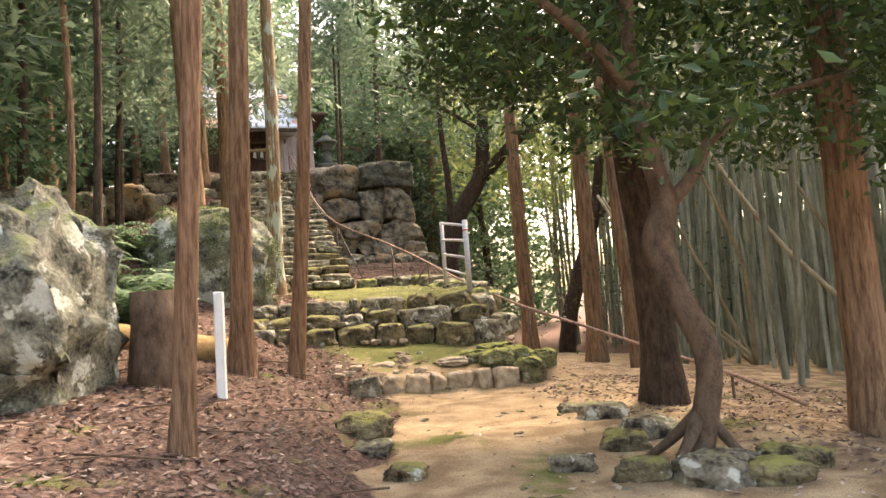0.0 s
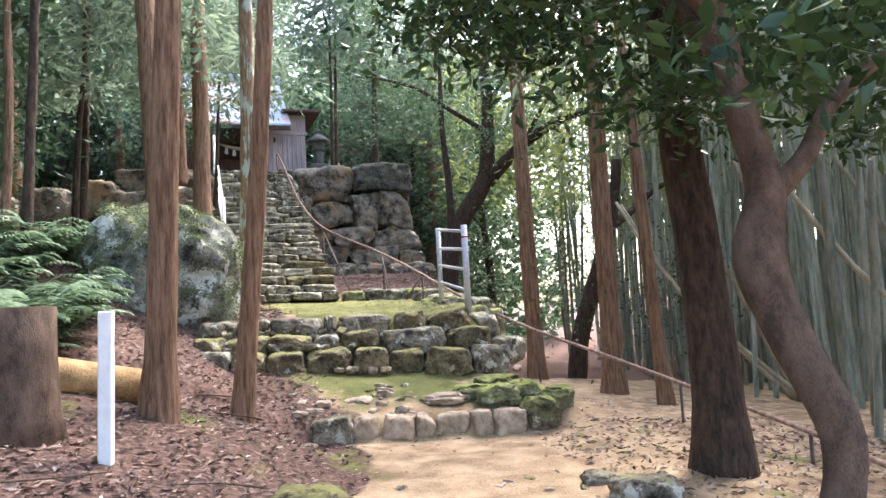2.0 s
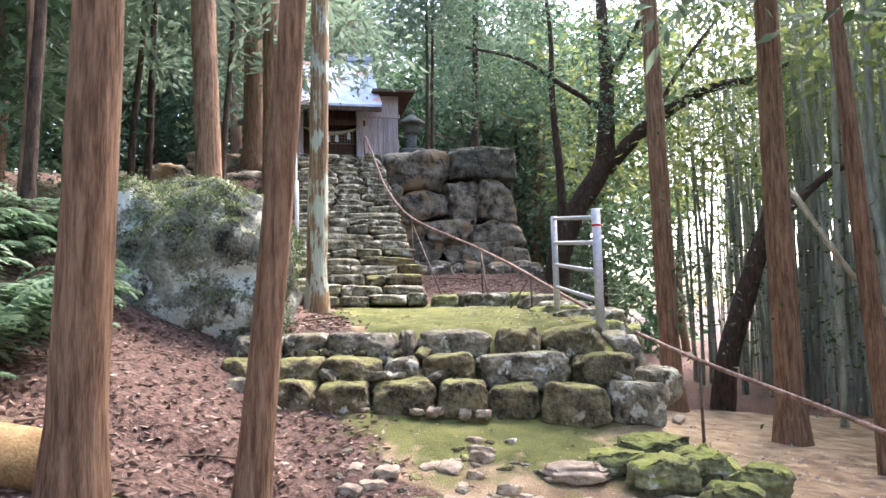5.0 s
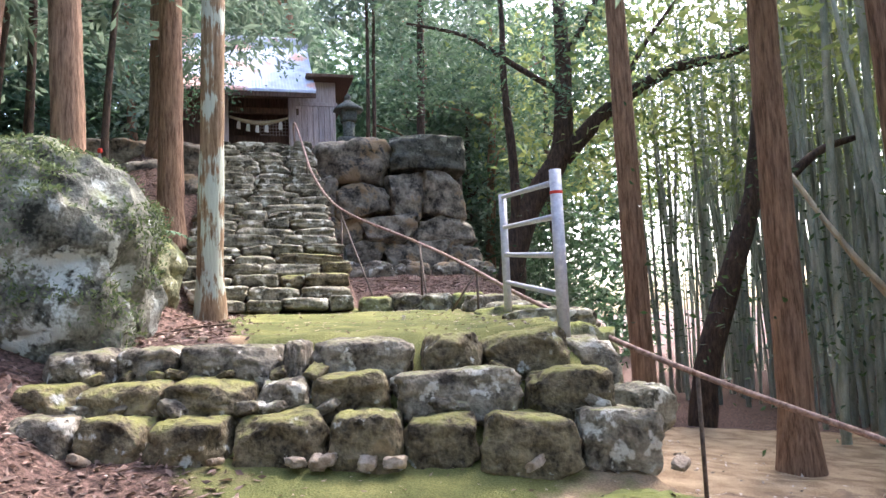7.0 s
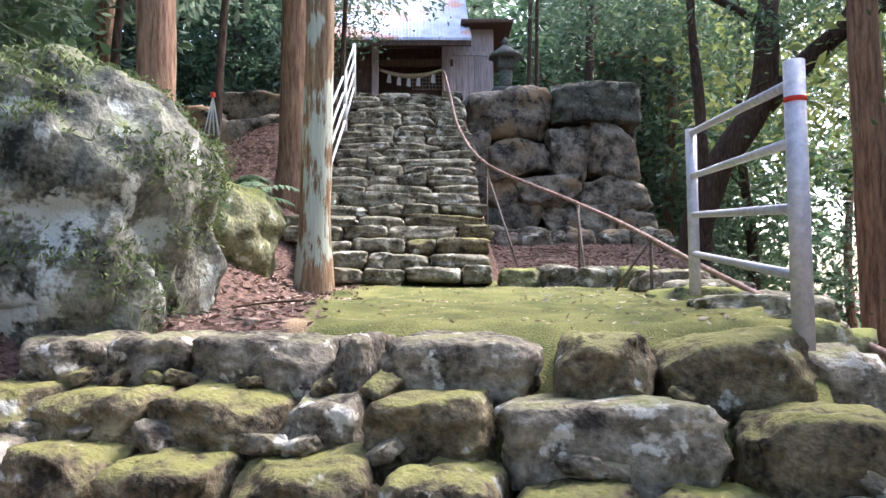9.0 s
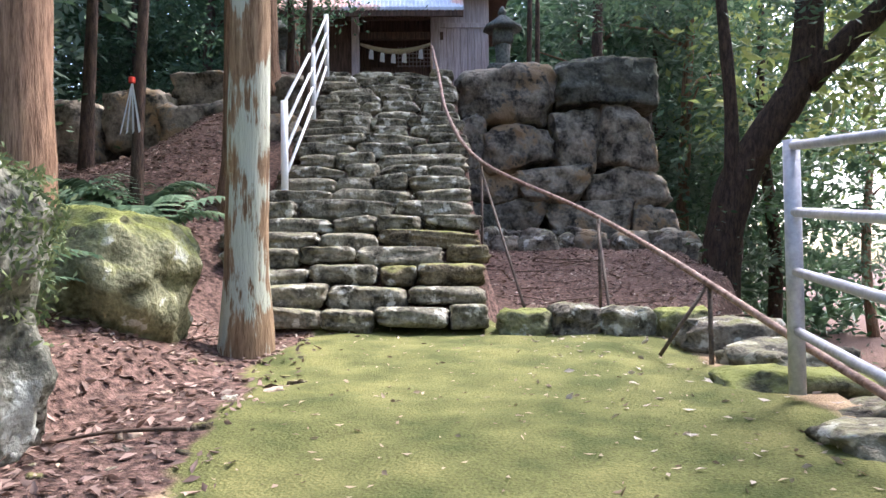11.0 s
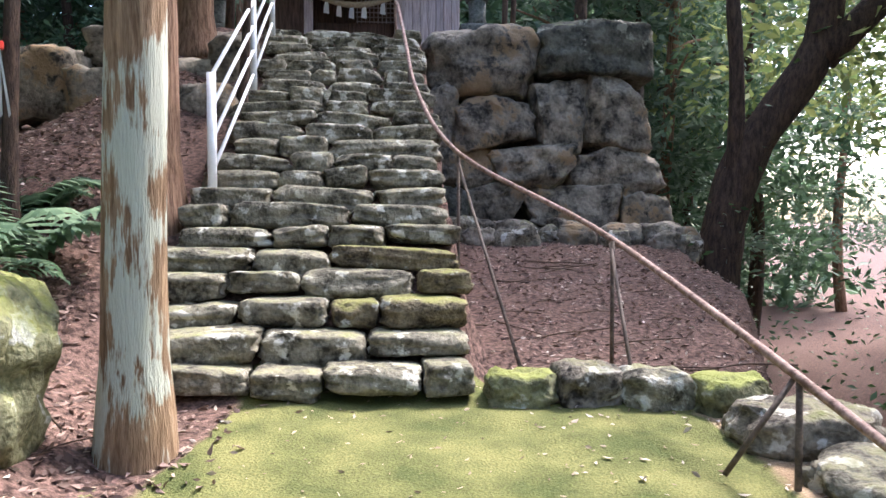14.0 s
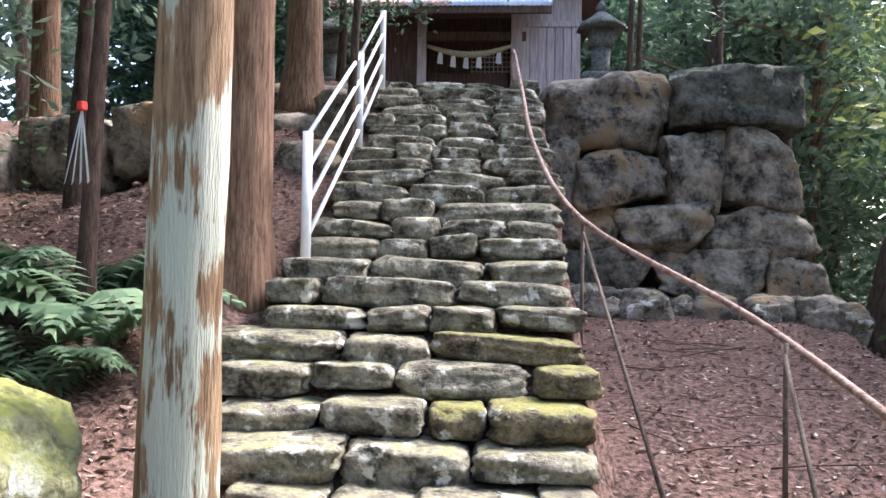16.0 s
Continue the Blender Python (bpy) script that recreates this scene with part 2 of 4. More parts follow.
def stone(name, sx, sy, sz, mat, seed, n=4, power=5.0, wobble=0.13, freq=1.6, taper=0.0, shear=0.0, cuts=0, cut_at=(0.72, 1.05)):
    """A rough block sx by sy by sz about its middle, with worn edges and an uneven skin; cuts: split faces knocked off it."""
    v, f = cube_grid(n)
    r = (np.abs(v) ** power).sum(1) ** (1 / power)
    v = v / r[:, None]
    g = np.random.default_rng(seed)
    for _ in range(cuts):
        d = g.normal(size=3)
        d /= np.linalg.norm(d)
        over = v @ d - g.uniform(*cut_at) * np.abs(d).sum() ** 0.6
        v = v - np.maximum(over, 0)[:, None] * d * 0.9
    out = []
    half = np.array((sx, sy, sz)) / 2
    off = Vector((seed * 3.17, seed * 1.31, seed * 0.73))
    for p in v:
        q = Vector(p)
        k = noise.noise_vector(q * freq + off) * wobble + noise.noise_vector(q * freq * 2.7 + off) * wobble * 0.5 + noise.noise_vector(q * freq * 6 + off) * wobble * 0.22
        w = np.array(p) + np.array(k)
        w = np.array((w[0] * (1 + taper * w[2]), w[1], w[2] * (1 + taper * 0.5 * w[0]) + shear * w[0]))
        out.append(w * half)
    return mesh_of(name, out, f, mat, True)


def leaf_mesh(name, centres, sizes, mat, slim=0.45, flat=0.0, seed=1, droop=0.0):
    """Folded leaves at the given centres."""
    g = np.random.default_rng(seed)
    n = len(centres)
    d = g.normal(size=(n, 3))
    d[:, 2] = d[:, 2] * (1 - flat) - droop
    d /= np.linalg.norm(d, axis=1)[:, None]
    w = g.normal(size=(n, 3))
    if flat:
        w[:, 2] *= 1 - flat
    w -= d * (w * d).sum(1)[:, None]
    w /= np.linalg.norm(w, axis=1)[:, None]
    s = np.asarray(sizes)[:, None] / 2
    c = np.asarray(centres)
    up = np.cross(d, w) * s * 0.18
    q = np.stack([c - d * s, c + w * s * slim + up, c + d * s, c - w * s * slim + up], 1).reshape(-1, 3)
    me = bpy.data.meshes.new(name)
    me.vertices.add(4 * n)
    me.vertices.foreach_set("co", q.astype(np.float32).ravel())
    me.loops.add(6 * n)
    base = np.arange(n)[:, None] * 4
    me.loops.foreach_set("vertex_index", (base + np.array([[0, 1, 2, 0, 2, 3]])).ravel())
    me.polygons.add(2 * n)
    me.polygons.foreach_set("loop_start", np.arange(2 * n) * 3)
    me.materials.append(mat)
    me.update(calc_edges=True)
    return me


def clumps(centres, radius, per, seed, squash=0.6):
    """Points in loose tufts round the centres."""
    g = np.random.default_rng(seed)
    c = np.repeat(np.asarray(centres, float), per, 0)
    p = g.normal(size=(len(c), 3)) * radius * 0.5
    p[:, 2] *= squash
    return c + p


# ---- the ground ----
V0 = [-60, 0, 4, 8.4, 8.65, 8.9, 10.3, 10.7, 11.1, 11.5, 11.95, 12.2, 12.4, 16.7, 17.0, 23.6, 24.2, 60]
Z0 = [-0.8, -0.12, -0.1, -0.05, -0.03, 0.2, 0.5, 0.58, 0.76, 0.98, 1.2, 1.36, 1.4, 1.66, 1.72, 5.72, 5.98, 6.6]


def skewed(u, v):
    """The terrace steps and the kerb run at a slant to the stair: v measured along that slant."""
    return v + 0.25 * (min(max(u, 1.0), 6.5) - 3.7) * float(np.interp(v, [5.5, 7.5, 12.3, 15], [0, 1, 1, 0]))


def height(x, y, rough=True):
    u, v = axes(x, y)
    du = u - np.interp(v, [-40, -3, -0.37, 3.37, 6.2, 8], [-15, -0.2, 0.82, 2.27, 3.3, 3.85])
    w = skewed(u, v)
    z = float(np.interp(w, V0, Z0)) + 0.07 * min(2.0, max(-2.0, 3.7 - u)) * float(np.interp(w, [8.7, 10.3, 10.7, 11.5], [0, 1, 1, 0]))
    start = float(np.interp(v, [4, 7, 8.5, 10.5, 13, 15, 17.5, 20], [0.75, 0.85, 1.1, 1.8, 1.9, 1.2, 1.6, 2.0]))
    bank = max(0.0, -du - start)
    cap = float(np.interp(v, [3, 6.5, 9, 12, 15, 18, 24], [0.5, 0.65, 1.5, 1.6, 0.7, 0.5, 0.4]))
    rise = 0.55 * bank
    z += cap * (1 - math.exp(-rise / cap)) + 0.07 * min(bank, 14)
    # left of the stair the slope is gentler than the stair
    if v > 16:
        t = min(1, max(0, (1.9 - u) / 3.2))
        t = t * t * (3 - 2 * t)
        gentle = float(np.interp(v, [16, 24, 26, 60], [2.0, 4.4, 5.4, 7.5])) + 0.07 * max(0, -u)
        z = z * (1 - t) + min(z, gentle) * t
    # the side towards the bamboo lies lower
    low = 0.02 - 0.1 * max(0.0, du - 1.3)
    low = max(low, -1.2) + 0.05 * max(0, u - 18)
    edge_u = float(np.interp(v, [7, 9, 11, 13.9, 17, 20, 23.7, 25], [5.4, 5.7, 5.55, 6.4, 6.7, 8.2, 8.5, 8.3]))
    if v > 17 and u > 4.75:
        slope = 1.62 + 0.17 * (v - 17)
        z = min(z, slope) if v < 24.9 else z
    width = 0.5 if v < 17 else 0.9
    t = min(1, max(0, (u - edge_u) / width))
    t = t * t * (3 - 2 * t)
    z = z * (1 - t) + min(z, low) * t
    if rough:
        z += 0.05 * noise.noise(Vector((x * 0.9, y * 0.9, 0))) + 0.03 * noise.noise(Vector((x * 3.4, y * 3.4, 3)))
        z += 0.25 * min(1, bank / 3) * noise.noise(Vector((x * 0.5, y * 0.5, 8)))
    return z


def spaced(lo, hi, far, step):
    near = np.arange(lo, hi + step / 2, step)
    out, s, p = [], step, hi
    while p < far:
        s *= 1.25
        p += s
        out.append(p)
    inn, s, p = [], step, lo
    while p > -far:
        s *= 1.25
        p -= s
        inn.append(p)
    return np.concatenate([inn[::-1], near, out])


def build_ground():
    xs, ys = spaced(-9, 7, 400, 0.13), spaced(-2, 26, 400, 0.13)
    verts = [(x, y, height(min(max(x, -60), 60), min(max(y, -60), 70))) for y in ys for x in xs]
    w = len(xs)
    faces = [(j * w + i, j * w + i + 1, (j + 1) * w + i + 1, (j + 1) * w + i) for j in range(len(ys) - 1) for i in range(w - 1)]
    m = bpy.data.materials.new("forest_floor")
    m.use_nodes = True
    me = mesh_of("ground", verts, faces, m, True)
    # what covers the soil: moss on the landings, litter on the banks, bare earth on the path
    col = me.color_attributes.new("cover", "FLOAT_COLOR", "POINT")
    data = np.zeros((len(verts), 4), np.float32)
    for i, (x, y, z) in enumerate(verts):
        u, v = axes(x, y)
        du = u - np.interp(v, [-40, -3, -0.37, 3.37, 6.2, 8], [-15, -0.2, 0.82, 2.27, 3.3, 3.85])
        wob = 0.35 * noise.noise(Vector((x * 1.3, y * 1.3, 5)))
        moss = 0.0
        w = skewed(u, v)
        if 11.3 < w and v < 17.2:
            moss = min(1, max(0, (du + 0.95 + wob) / 0.25)) * min(1, max(0, (6.2 - u) / 0.3))
        elif 8.6 < w <= 11.3:
            moss = 0.75 * min(1, max(0, 1.7 - abs(du - 0.2) + wob)) * (0.35 + 0.65 * min(1, max(0, w - 9.2)))
        elif 3 < w <= 8.6:
            moss = 0.8 * max(0, noise.noise(Vector((x * 1.1, y * 1.1, 1))))
        litter = min(1, max(0, (-du - 0.6 + wob) / 0.3))
        if v > 17:
            litter = 1.0
        if du > 1.4 and v < 12:
            litter = min(0.3, 0.15 * (du - 1.4))
        data[i] = (max(0, moss), litter, 0, 1)
    col.data.foreach_set("color", data.ravel())
    n, l = m.node_tree.nodes, m.node_tree.links
    b = n["Principled BSDF"]
    b.inputs["Roughness"].default_value = 0.95
    b.inputs["Specular IOR Level"].default_value = 0.1
    at_ = n.new("ShaderNodeAttribute")
    at_.attribute_name = "cover"
    sep = n.new("ShaderNodeSeparateColor")
    l.new(at_.outputs[0], sep.inputs[0])
    geo = n.new("ShaderNodeNewGeometry")

    def noise_ramp(scale, a, c, detail=6, lo=0.35, hi=0.68):
        t = n.new("ShaderNodeTexNoise")
        t.inputs["Scale"].default_value, t.inputs["Detail"].default_value = scale, detail
        l.new(geo.outputs["Position"], t.inputs[0])
        r = n.new("ShaderNodeValToRGB")
        r.color_ramp.elements[0].position, r.color_ramp.elements[1].position = lo, hi
        r.color_ramp.elements[0].color, r.color_ramp.elements[1].color = (*a, 1), (*c, 1)
        l.new(t.outputs[0], r.inputs[0])
        return r.outputs[0], t.outputs[0]

    soil, _ = noise_ramp(3, (0.24, 0.165, 0.1), (0.48, 0.36, 0.23))
    mossc, _ = noise_ramp(2.5, (0.085, 0.1, 0.033), (0.205, 0.2, 0.072), 9)
    litc, _ = noise_ramp(22, (0.05, 0.032, 0.026), (0.22, 0.14, 0.11))
    grain, gh = noise_ramp(70, (0.75, 0.75, 0.75), (1.2, 1.2, 1.2), 3)

    def mask(out, scale):
        t = n.new("ShaderNodeTexNoise")
        t.inputs["Scale"].default_value, t.inputs["Detail"].default_value = scale, 7
        l.new(geo.outputs["Position"], t.inputs[0])
        a = n.new("ShaderNodeMath")
        a.operation = "MULTIPLY_ADD"
        l.new(out, a.inputs[0])
        a.inputs[1].default_value = 1.4
        l.new(t.outputs[0], a.inputs[2])
        r = n.new("ShaderNodeMapRange")
        r.inputs[1].default_value, r.inputs[2].default_value = 0.85, 1.15
        l.new(a.outputs[0], r.inputs[0])
        return r.outputs[0]

    c = soil
    for fac, other in ((mask(sep.outputs[1], 4), litc), (mask(sep.outputs[0], 5), mossc)):
        x = n.new("ShaderNodeMixRGB")
        l.new(fac, x.inputs[0])
        l.new(c, x.inputs[1])
        l.new(other, x.inputs[2])
        c = x.outputs[0]
    x = n.new("ShaderNodeMixRGB")
    x.blend_type = "MULTIPLY"
    x.inputs[0].default_value = 1
    l.new(c, x.inputs[1])
    l.new(grain, x.inputs[2])
    l.new(x.outputs[0], b.inputs["Base Color"])
    bp = n.new("ShaderNodeBump")
    bp.inputs["Strength"].default_value, bp.inputs["Distance"].default_value = 0.6, 0.03
    l.new(gh, bp.inputs["Height"])
    l.new(bp.outputs[0], b.inputs["Normal"])
    return thing("ground", "forest floor of bare earth, moss and brown leaf litter", "ground", None, me, kind="structure")


build_ground()
#GROUND_END

# ---- the stone steps ----
def course(parent, v, top, low, u0, u1, sizes, depth, mats, seed, skew=0.0, lift=0.0, n=9, even=0.8, name="step_stone"):
    """One course of rough blocks from u0 to u1, fronts near v, tops near top."""
    g = np.random.default_rng(seed)
    total = sum(sizes)
    u = u0
    for i, s in enumerate(sizes):
        w = s / total * (u1 - u0)
        h = (top - low) * g.uniform(even, 1.05)
        d = depth * g.uniform(0.9, 1.15)
        me = stone(name, w * g.uniform(0.93, 0.99), d, h, mats[int(g.integers(len(mats)))], seed * 13 + i, n, g.uniform(5.5, 9), 0.11, 2.1, g.uniform(-0.12, 0.08), g.uniform(-0.14, 0.14), 7, (0.8, 1.08))
        p = at(u + w / 2, v + d / 2 + g.uniform(-0.07, 0.07) + skew * (u + w / 2 - u1), top - h * 0.5 + g.uniform(-0.025, 0.02) + lift * (u1 - u - w / 2) / (u1 - u0))
        part(name, me, parent, "", Matrix.Translation(p) @ pose(0, 0, 0, g.uniform(-4, 3), g.uniform(-3.5, 3.5), 24 + math.degrees(math.atan(skew)) + g.uniform(-5, 5)))
        u += w


low_steps = thing("terrace_steps", "three rough courses of mossy stone steps", "stone steps", kind="structure")
course(low_steps, 10.08, 0.82, 0.38, 1.65, 5.8, [.42, .44, .5, .6, .46, .48, .62, .5], 0.62, [MOSSY, MOSSY, MOSSY, STONE], 3, -0.25, 0.14, 18, 0.86)
course(low_steps, 10.52, 1.1, 0.72, 1.55, 5.72, [.46, .55, .58, .38, .52, .85, .62], 0.66, [MOSSY, STONE, MOSSY], 4, -0.25, 0.03, 18, 0.9)
course(low_steps, 10.93, 1.36, 0.96, 1.65, 5.62, [.56, .44, .72, .17, .78, .45, .66], 0.68, [STONE, STONE, MOSSY], 5, -0.25, 0.03, 18, 0.9)
kerb = thing("path_kerb", "low kerb of flat stones across the path", "kerb", kind="structure")
course(kerb, 8.18, 0.21, -0.14, 2.75, 5.5, [.5, .32, .38, .24, .4, .24, .38, .42], 0.34, [PALE, PALE, STONE, MOSSY], 6, -0.25, 0.02, 12, 0.85)

stair = thing("stone_stair", "steep stair of rough weathered stone blocks", "stone stair", kind="structure")
STEPS, RISE, TREAD = 22, 0.193, 0.33
for i in range(STEPS):
    g = np.random.default_rng(50 + i)
    left = float(np.interp(i, [0, 1, 3, 6, 8, 21], [2.45, 2.2, 1.9, 2.15, 2.3, 2.35]))
    sizes = g.uniform(0.45, 1.2, int(g.integers(3, 5)))
    course(stair, 16.68 + TREAD * i, 1.9 + RISE * i, 1.9 + RISE * (i - 1) - 0.05, left + g.uniform(-0.16, 0.16), 4.74 + g.uniform(-0.08, 0.06), list(sizes), 0.56, [STAIR, STAIR, STAIR, MOSSY if i < 8 else STAIR], 20 + i, 0.0, 0.0, 11, 0.72)

# terrace edge stones and the rough edge beside the gate
edging = thing("terrace_edging", "row of mossy rocks edging the green terrace", "edging", kind="structure")
for i, (u, v, z, sx, sy, sz) in enumerate(((5.0, 16.7, 1.72, .5, .35, .3), (5.45, 16.7, 1.74, .45, .4, .34), (5.9, 16.6, 1.72, .5, .4, .32), (6.35, 16.4, 1.7, .5, .4, .36),
        (6.5, 15.8, 1.62, .8, .6, .4), (6.6, 15.1, 1.5, .8, .7, .4), (6.3, 14.4, 1.45, .9, .6, .34), (6.5, 13.6, 1.38, .8, .7, .36), (6.2, 13.0, 1.4, .9, .6, .3), (6.1, 12.4, 1.17, .8, .7, .5), (5.95, 11.75, 1.02, .6, .7, .5), (6.15, 11.25, 0.7, .5, .5, .4), (6.4, 12.9, 1.0, .8, .8, .6), (6.8, 13.9, 1.05, .8, .8, .6))):
    part("edge_stone", stone("edge_stone", sx, sy, sz, (MOSSROCK, STONE, STAIR)[i % 3], 90 + i, 11, 5, 0.2, 1.8, 0, 0, 8), edging, "", Matrix.Translation(at(u, v, z)) @ pose(0, 0, 0, 0, 0, 24 + 20 * math.sin(i * 3)))

# ---- the big wall beside the stair ----
big_wall = thing("wall_boulder", "retaining wall of huge grey-brown boulders", "stone wall", kind="structure")
for i, (u0, z1, u1, z0) in enumerate(((4.88, 6.17, 6.73, 4.96), (6.75, 6.3, 8.69, 5.25), (5.24, 4.97, 6.57, 4.08), (6.59, 5.25, 7.48, 3.95), (7.5, 5.31, 8.6, 4.1), (5.9, 4.15, 7.23, 3.4), (7.28, 4.16, 8.8, 3.23),
        (6.53, 3.5, 8.04, 2.61), (8.05, 3.4, 9.04, 2.11), (5.44, 3.58, 6.4, 2.73), (5.9, 2.8, 6.6, 2.3), (7.07, 2.66, 8.11, 1.95), (4.85, 4.2, 5.9, 3.4), (4.75, 3.5, 5.5, 2.6), (9.0, 2.5, 9.6, 1.6), (6.3, 2.7, 7.1, 2.1), (7.7, 2.1, 8.4, 1.4), (8.5, 2.2, 9.4, 1.2), (4.75, 5.1, 5.35, 4.1), (4.8, 2.8, 5.4, 2.2), (5.2, 2.75, 5.95, 2.1))):
    d = 1.3
    me = stone("boulder_block", (u1 - u0) * 1.02, d, (z1 - z0) * 1.02, WALLDARK if i in (1, 13, 19, 20) else WALLSTONE, 140 + i, 17, 6 + 4 * abs(math.sin(i * 1.7)), 0.12, 1.9, 0.22 * math.sin(i * 2.9) * (1 if i > 1 else 0.4), 0.24 * math.sin(i * 4.3) * (1 if i > 1 else 0.2), 12, (0.78, 1.02))
    part("boulder_block", me, big_wall, "", Matrix.Translation(at((u0 + u1) / 2, 23.75 + d / 2 + 0.08 * math.sin(i * 2.3) - 0.06 * (6 - z1) * 0.5, (z0 + z1) / 2)) @ pose(0, 0, 0, 0, 5 * math.sin(i * 5.1) * (i > 1), 24 + 5 * math.sin(i * 7)))
# added backing box, coloured dark so the joints between the blocks look shaded
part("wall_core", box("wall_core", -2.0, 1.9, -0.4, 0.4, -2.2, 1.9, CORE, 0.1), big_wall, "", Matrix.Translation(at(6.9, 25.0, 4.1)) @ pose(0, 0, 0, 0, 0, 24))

# ---- trees ----
def trunk_path(x, y, z, top, lean=(0, 0), bend=0.08, seed=0):
    return [(x + lean[0] * t + bend * noise.noise(Vector((t * 2.2, seed, 0))), y + lean[1] * t + bend * noise.noise(Vector((t * 2.2, seed, 9))), z - 0.3 + (top - z + 0.3) * t) for t in np.linspace(0, 1, 18)]


def cedar(x, y, r, label, mat=None, lean=(0, 0), top=15.0, crown=True, seed=0, name="cedar_tree"):
    z = height(x, y)
    tree = thing(name, label, "tree")
    pts = trunk_path(x, y, z, top, lean, 0.1, seed)
    rad = [r * (1 - 0.5 * t) + r * 0.55 * math.exp(-max(0, t * (top - z) - 0.25) / 0.22) for t in np.linspace(0, 1, 18)]
    fine = smooth_path(pts, 3)
    rad = np.interp(np.linspace(0, 1, len(fine)), np.linspace(0, 1, 18), rad)
    part("trunk", tube("trunk", fine, rad, mat or BARK, 18, 0.12, seed), tree)
    if crown:
        g = np.random.default_rng(seed + 5)
        n = 40
        zz = g.uniform(0.5, 1.0, n)
        a = g.uniform(0, 2 * math.pi, n)
        rr = 2.3 * (1.15 - zz) / 0.6 * g.uniform(0.3, 1, n)
        c = np.stack([x + lean[0] * zz + rr * np.cos(a), y + lean[1] * zz + rr * np.sin(a), z + (top + 1.5 - z) * zz], 1)
        part("crown", leaf_mesh("crown", clumps(c, 0.9, 45, seed), g.uniform(0.18, 0.4, n * 45), LEAF_CEDAR, 0.3, 0.3, seed, 0.2), tree)
    return tree


cedar(-1.06, 3.79, 0.075, "slim brown cedar trunk rising from leaf litter", None, (0.82, 0), 12, True, 1)
cedar(-1.94, 7.38, 0.135, "reddish-brown cedar with flaking bark and lichened foot", None, (0.7, 0), 14, True, 2)
cedar(-1.71, 8.71, 0.105, "slim dark cedar with flared foot", None, (1.1, 0), 13, True, 3)
cedar(-4.0, 15.54, 0.172, "cedar beside the stair with pale green lichen on its bark", LICHEN_BARK, (0.4, -0.3), 16, True, 4)
cedar(-5.98, 18.1, 0.22, "tall brown cedar beside the stair in shade", None, (0, 0), 18, True, 5)
cedar(-8.1, 21.54, 0.26, "dark reddish cedar beside the fence", None, (0, 0), 19, True, 6)
cedar(-5.4, 14.75, 0.22, "thick smooth reddish cedar behind the mossy boulder", None, (-0.7, 0.2), 18, True, 7)
cedar(1.73, 18.8, 0.2, "straight brown cedar on the lower ground", None, (-0.2, 0), 17, True, 8)
cedar(3.04, 15.62, 0.2, "straight brown cedar beside the sandy side path", None, (0.1, 0), 17, True, 9)
cedar(3.52, 13.2, 0.115, "slim leaning trunk beside the rail", None, (-0.45, 0), 9, True, 10)
cedar(-7.34, 12.93, 0.085, "slim pale cedar above the ferny bank", None, (0.3, 0), 13, True, 13)
cedar(4.5, 6.3, 0.2, "brown trunk at the edge of the bamboo", None, (-0.3, 0), 14, True, 11)
cedar(2.84, 7.75, 0.225, "thick dark trunk with spreading foot", DARK_BARK, (-0.3, 0.1), 7, True, 12, "evergreen_tree")

# the curved evergreen whose boughs hang over the path
bent = thing("evergreen_tree", "crooked brown evergreen with dark glossy leaves", "tree", Matrix.Translation((0.37, 0.3, -0.12)))
pts = smooth_path([(2.12, 4.62, 0.0), (2.2, 4.6, 0.3), (2.26, 4.55, 0.8), (2.1, 4.62, 1.25), (2.0, 4.7, 1.66), (2.1, 4.8, 2.05), (2.02, 4.85, 2.5), (1.95, 4.9, 3.2), (2.0, 4.9, 4.2)], 5)
part("trunk", tube("trunk", pts, np.interp(np.linspace(0, 1, len(pts)), [0, .06, .2, .5, .6, 1], [.17, .115, .095, .12, .1, .05]), BROWN_BARK, 16, 0.15, 3), bent)
BOUGHS = (((2.12, 4.8, 2.0), (2.35, 4.9, 2.2), (2.6, 5.0, 2.55), (3.1, 5.1, 2.85), (4.0, 5.4, 3.1)), ((2.0, 4.85, 2.7), (1.7, 5.3, 3.4), (1.2, 6.0, 3.9), (0.6, 6.8, 4.2)), ((2.0, 4.9, 2.8), (2.3, 5.8, 3.2), (2.6, 7.0, 3.6)), ((1.96, 4.9, 3.0), (1.4, 4.5, 3.5), (0.8, 4.3, 3.9)))
for i, limb in enumerate(BOUGHS):
    p = smooth_path(limb, 5)
    part("limb", tube("limb", p, np.linspace(0.07, 0.015, len(p)), BROWN_BARK, 8, 0.1, i), bent)
for i, (x, y, z) in enumerate(((1.85, 4.3, -0.02), (2.5, 4.5, -0.02), (1.7, 4.75, -0.03))):
    part("root", tube("root", smooth_path([(2.19, 4.6, 0.4), (x * 0.5 + 1.1, y * 0.5 + 2.3, 0.16), (x, y, z)], 4), np.linspace(0.06, 0.025, 9), BROWN_BARK, 8, 0.2, i), bent)
g = np.random.default_rng(31)
c = []
while len(c) < 230:
    x, y, z = g.uniform(0.0, 6.4), g.uniform(3.6, 7.8), g.uniform(2.2, 5.0)
    lowest = 2.55 + 0.17 * (y - 4.4) + 0.55 * max(0, 1.6 - x) - 0.2 * min(2, max(0, x - 2.0))
    if z > lowest and not (x < 1.5 and y < 5.4 and z < 3.1):
        c.append((x, y, z))
part("crown", leaf_mesh("crown", clumps(c, 0.6, 150, 8, 0.55), np.random.default_rng(2).uniform(0.08, 0.16, 230 * 150), LEAF_DARK, 0.42, 0.25, 3, 0.35), bent)

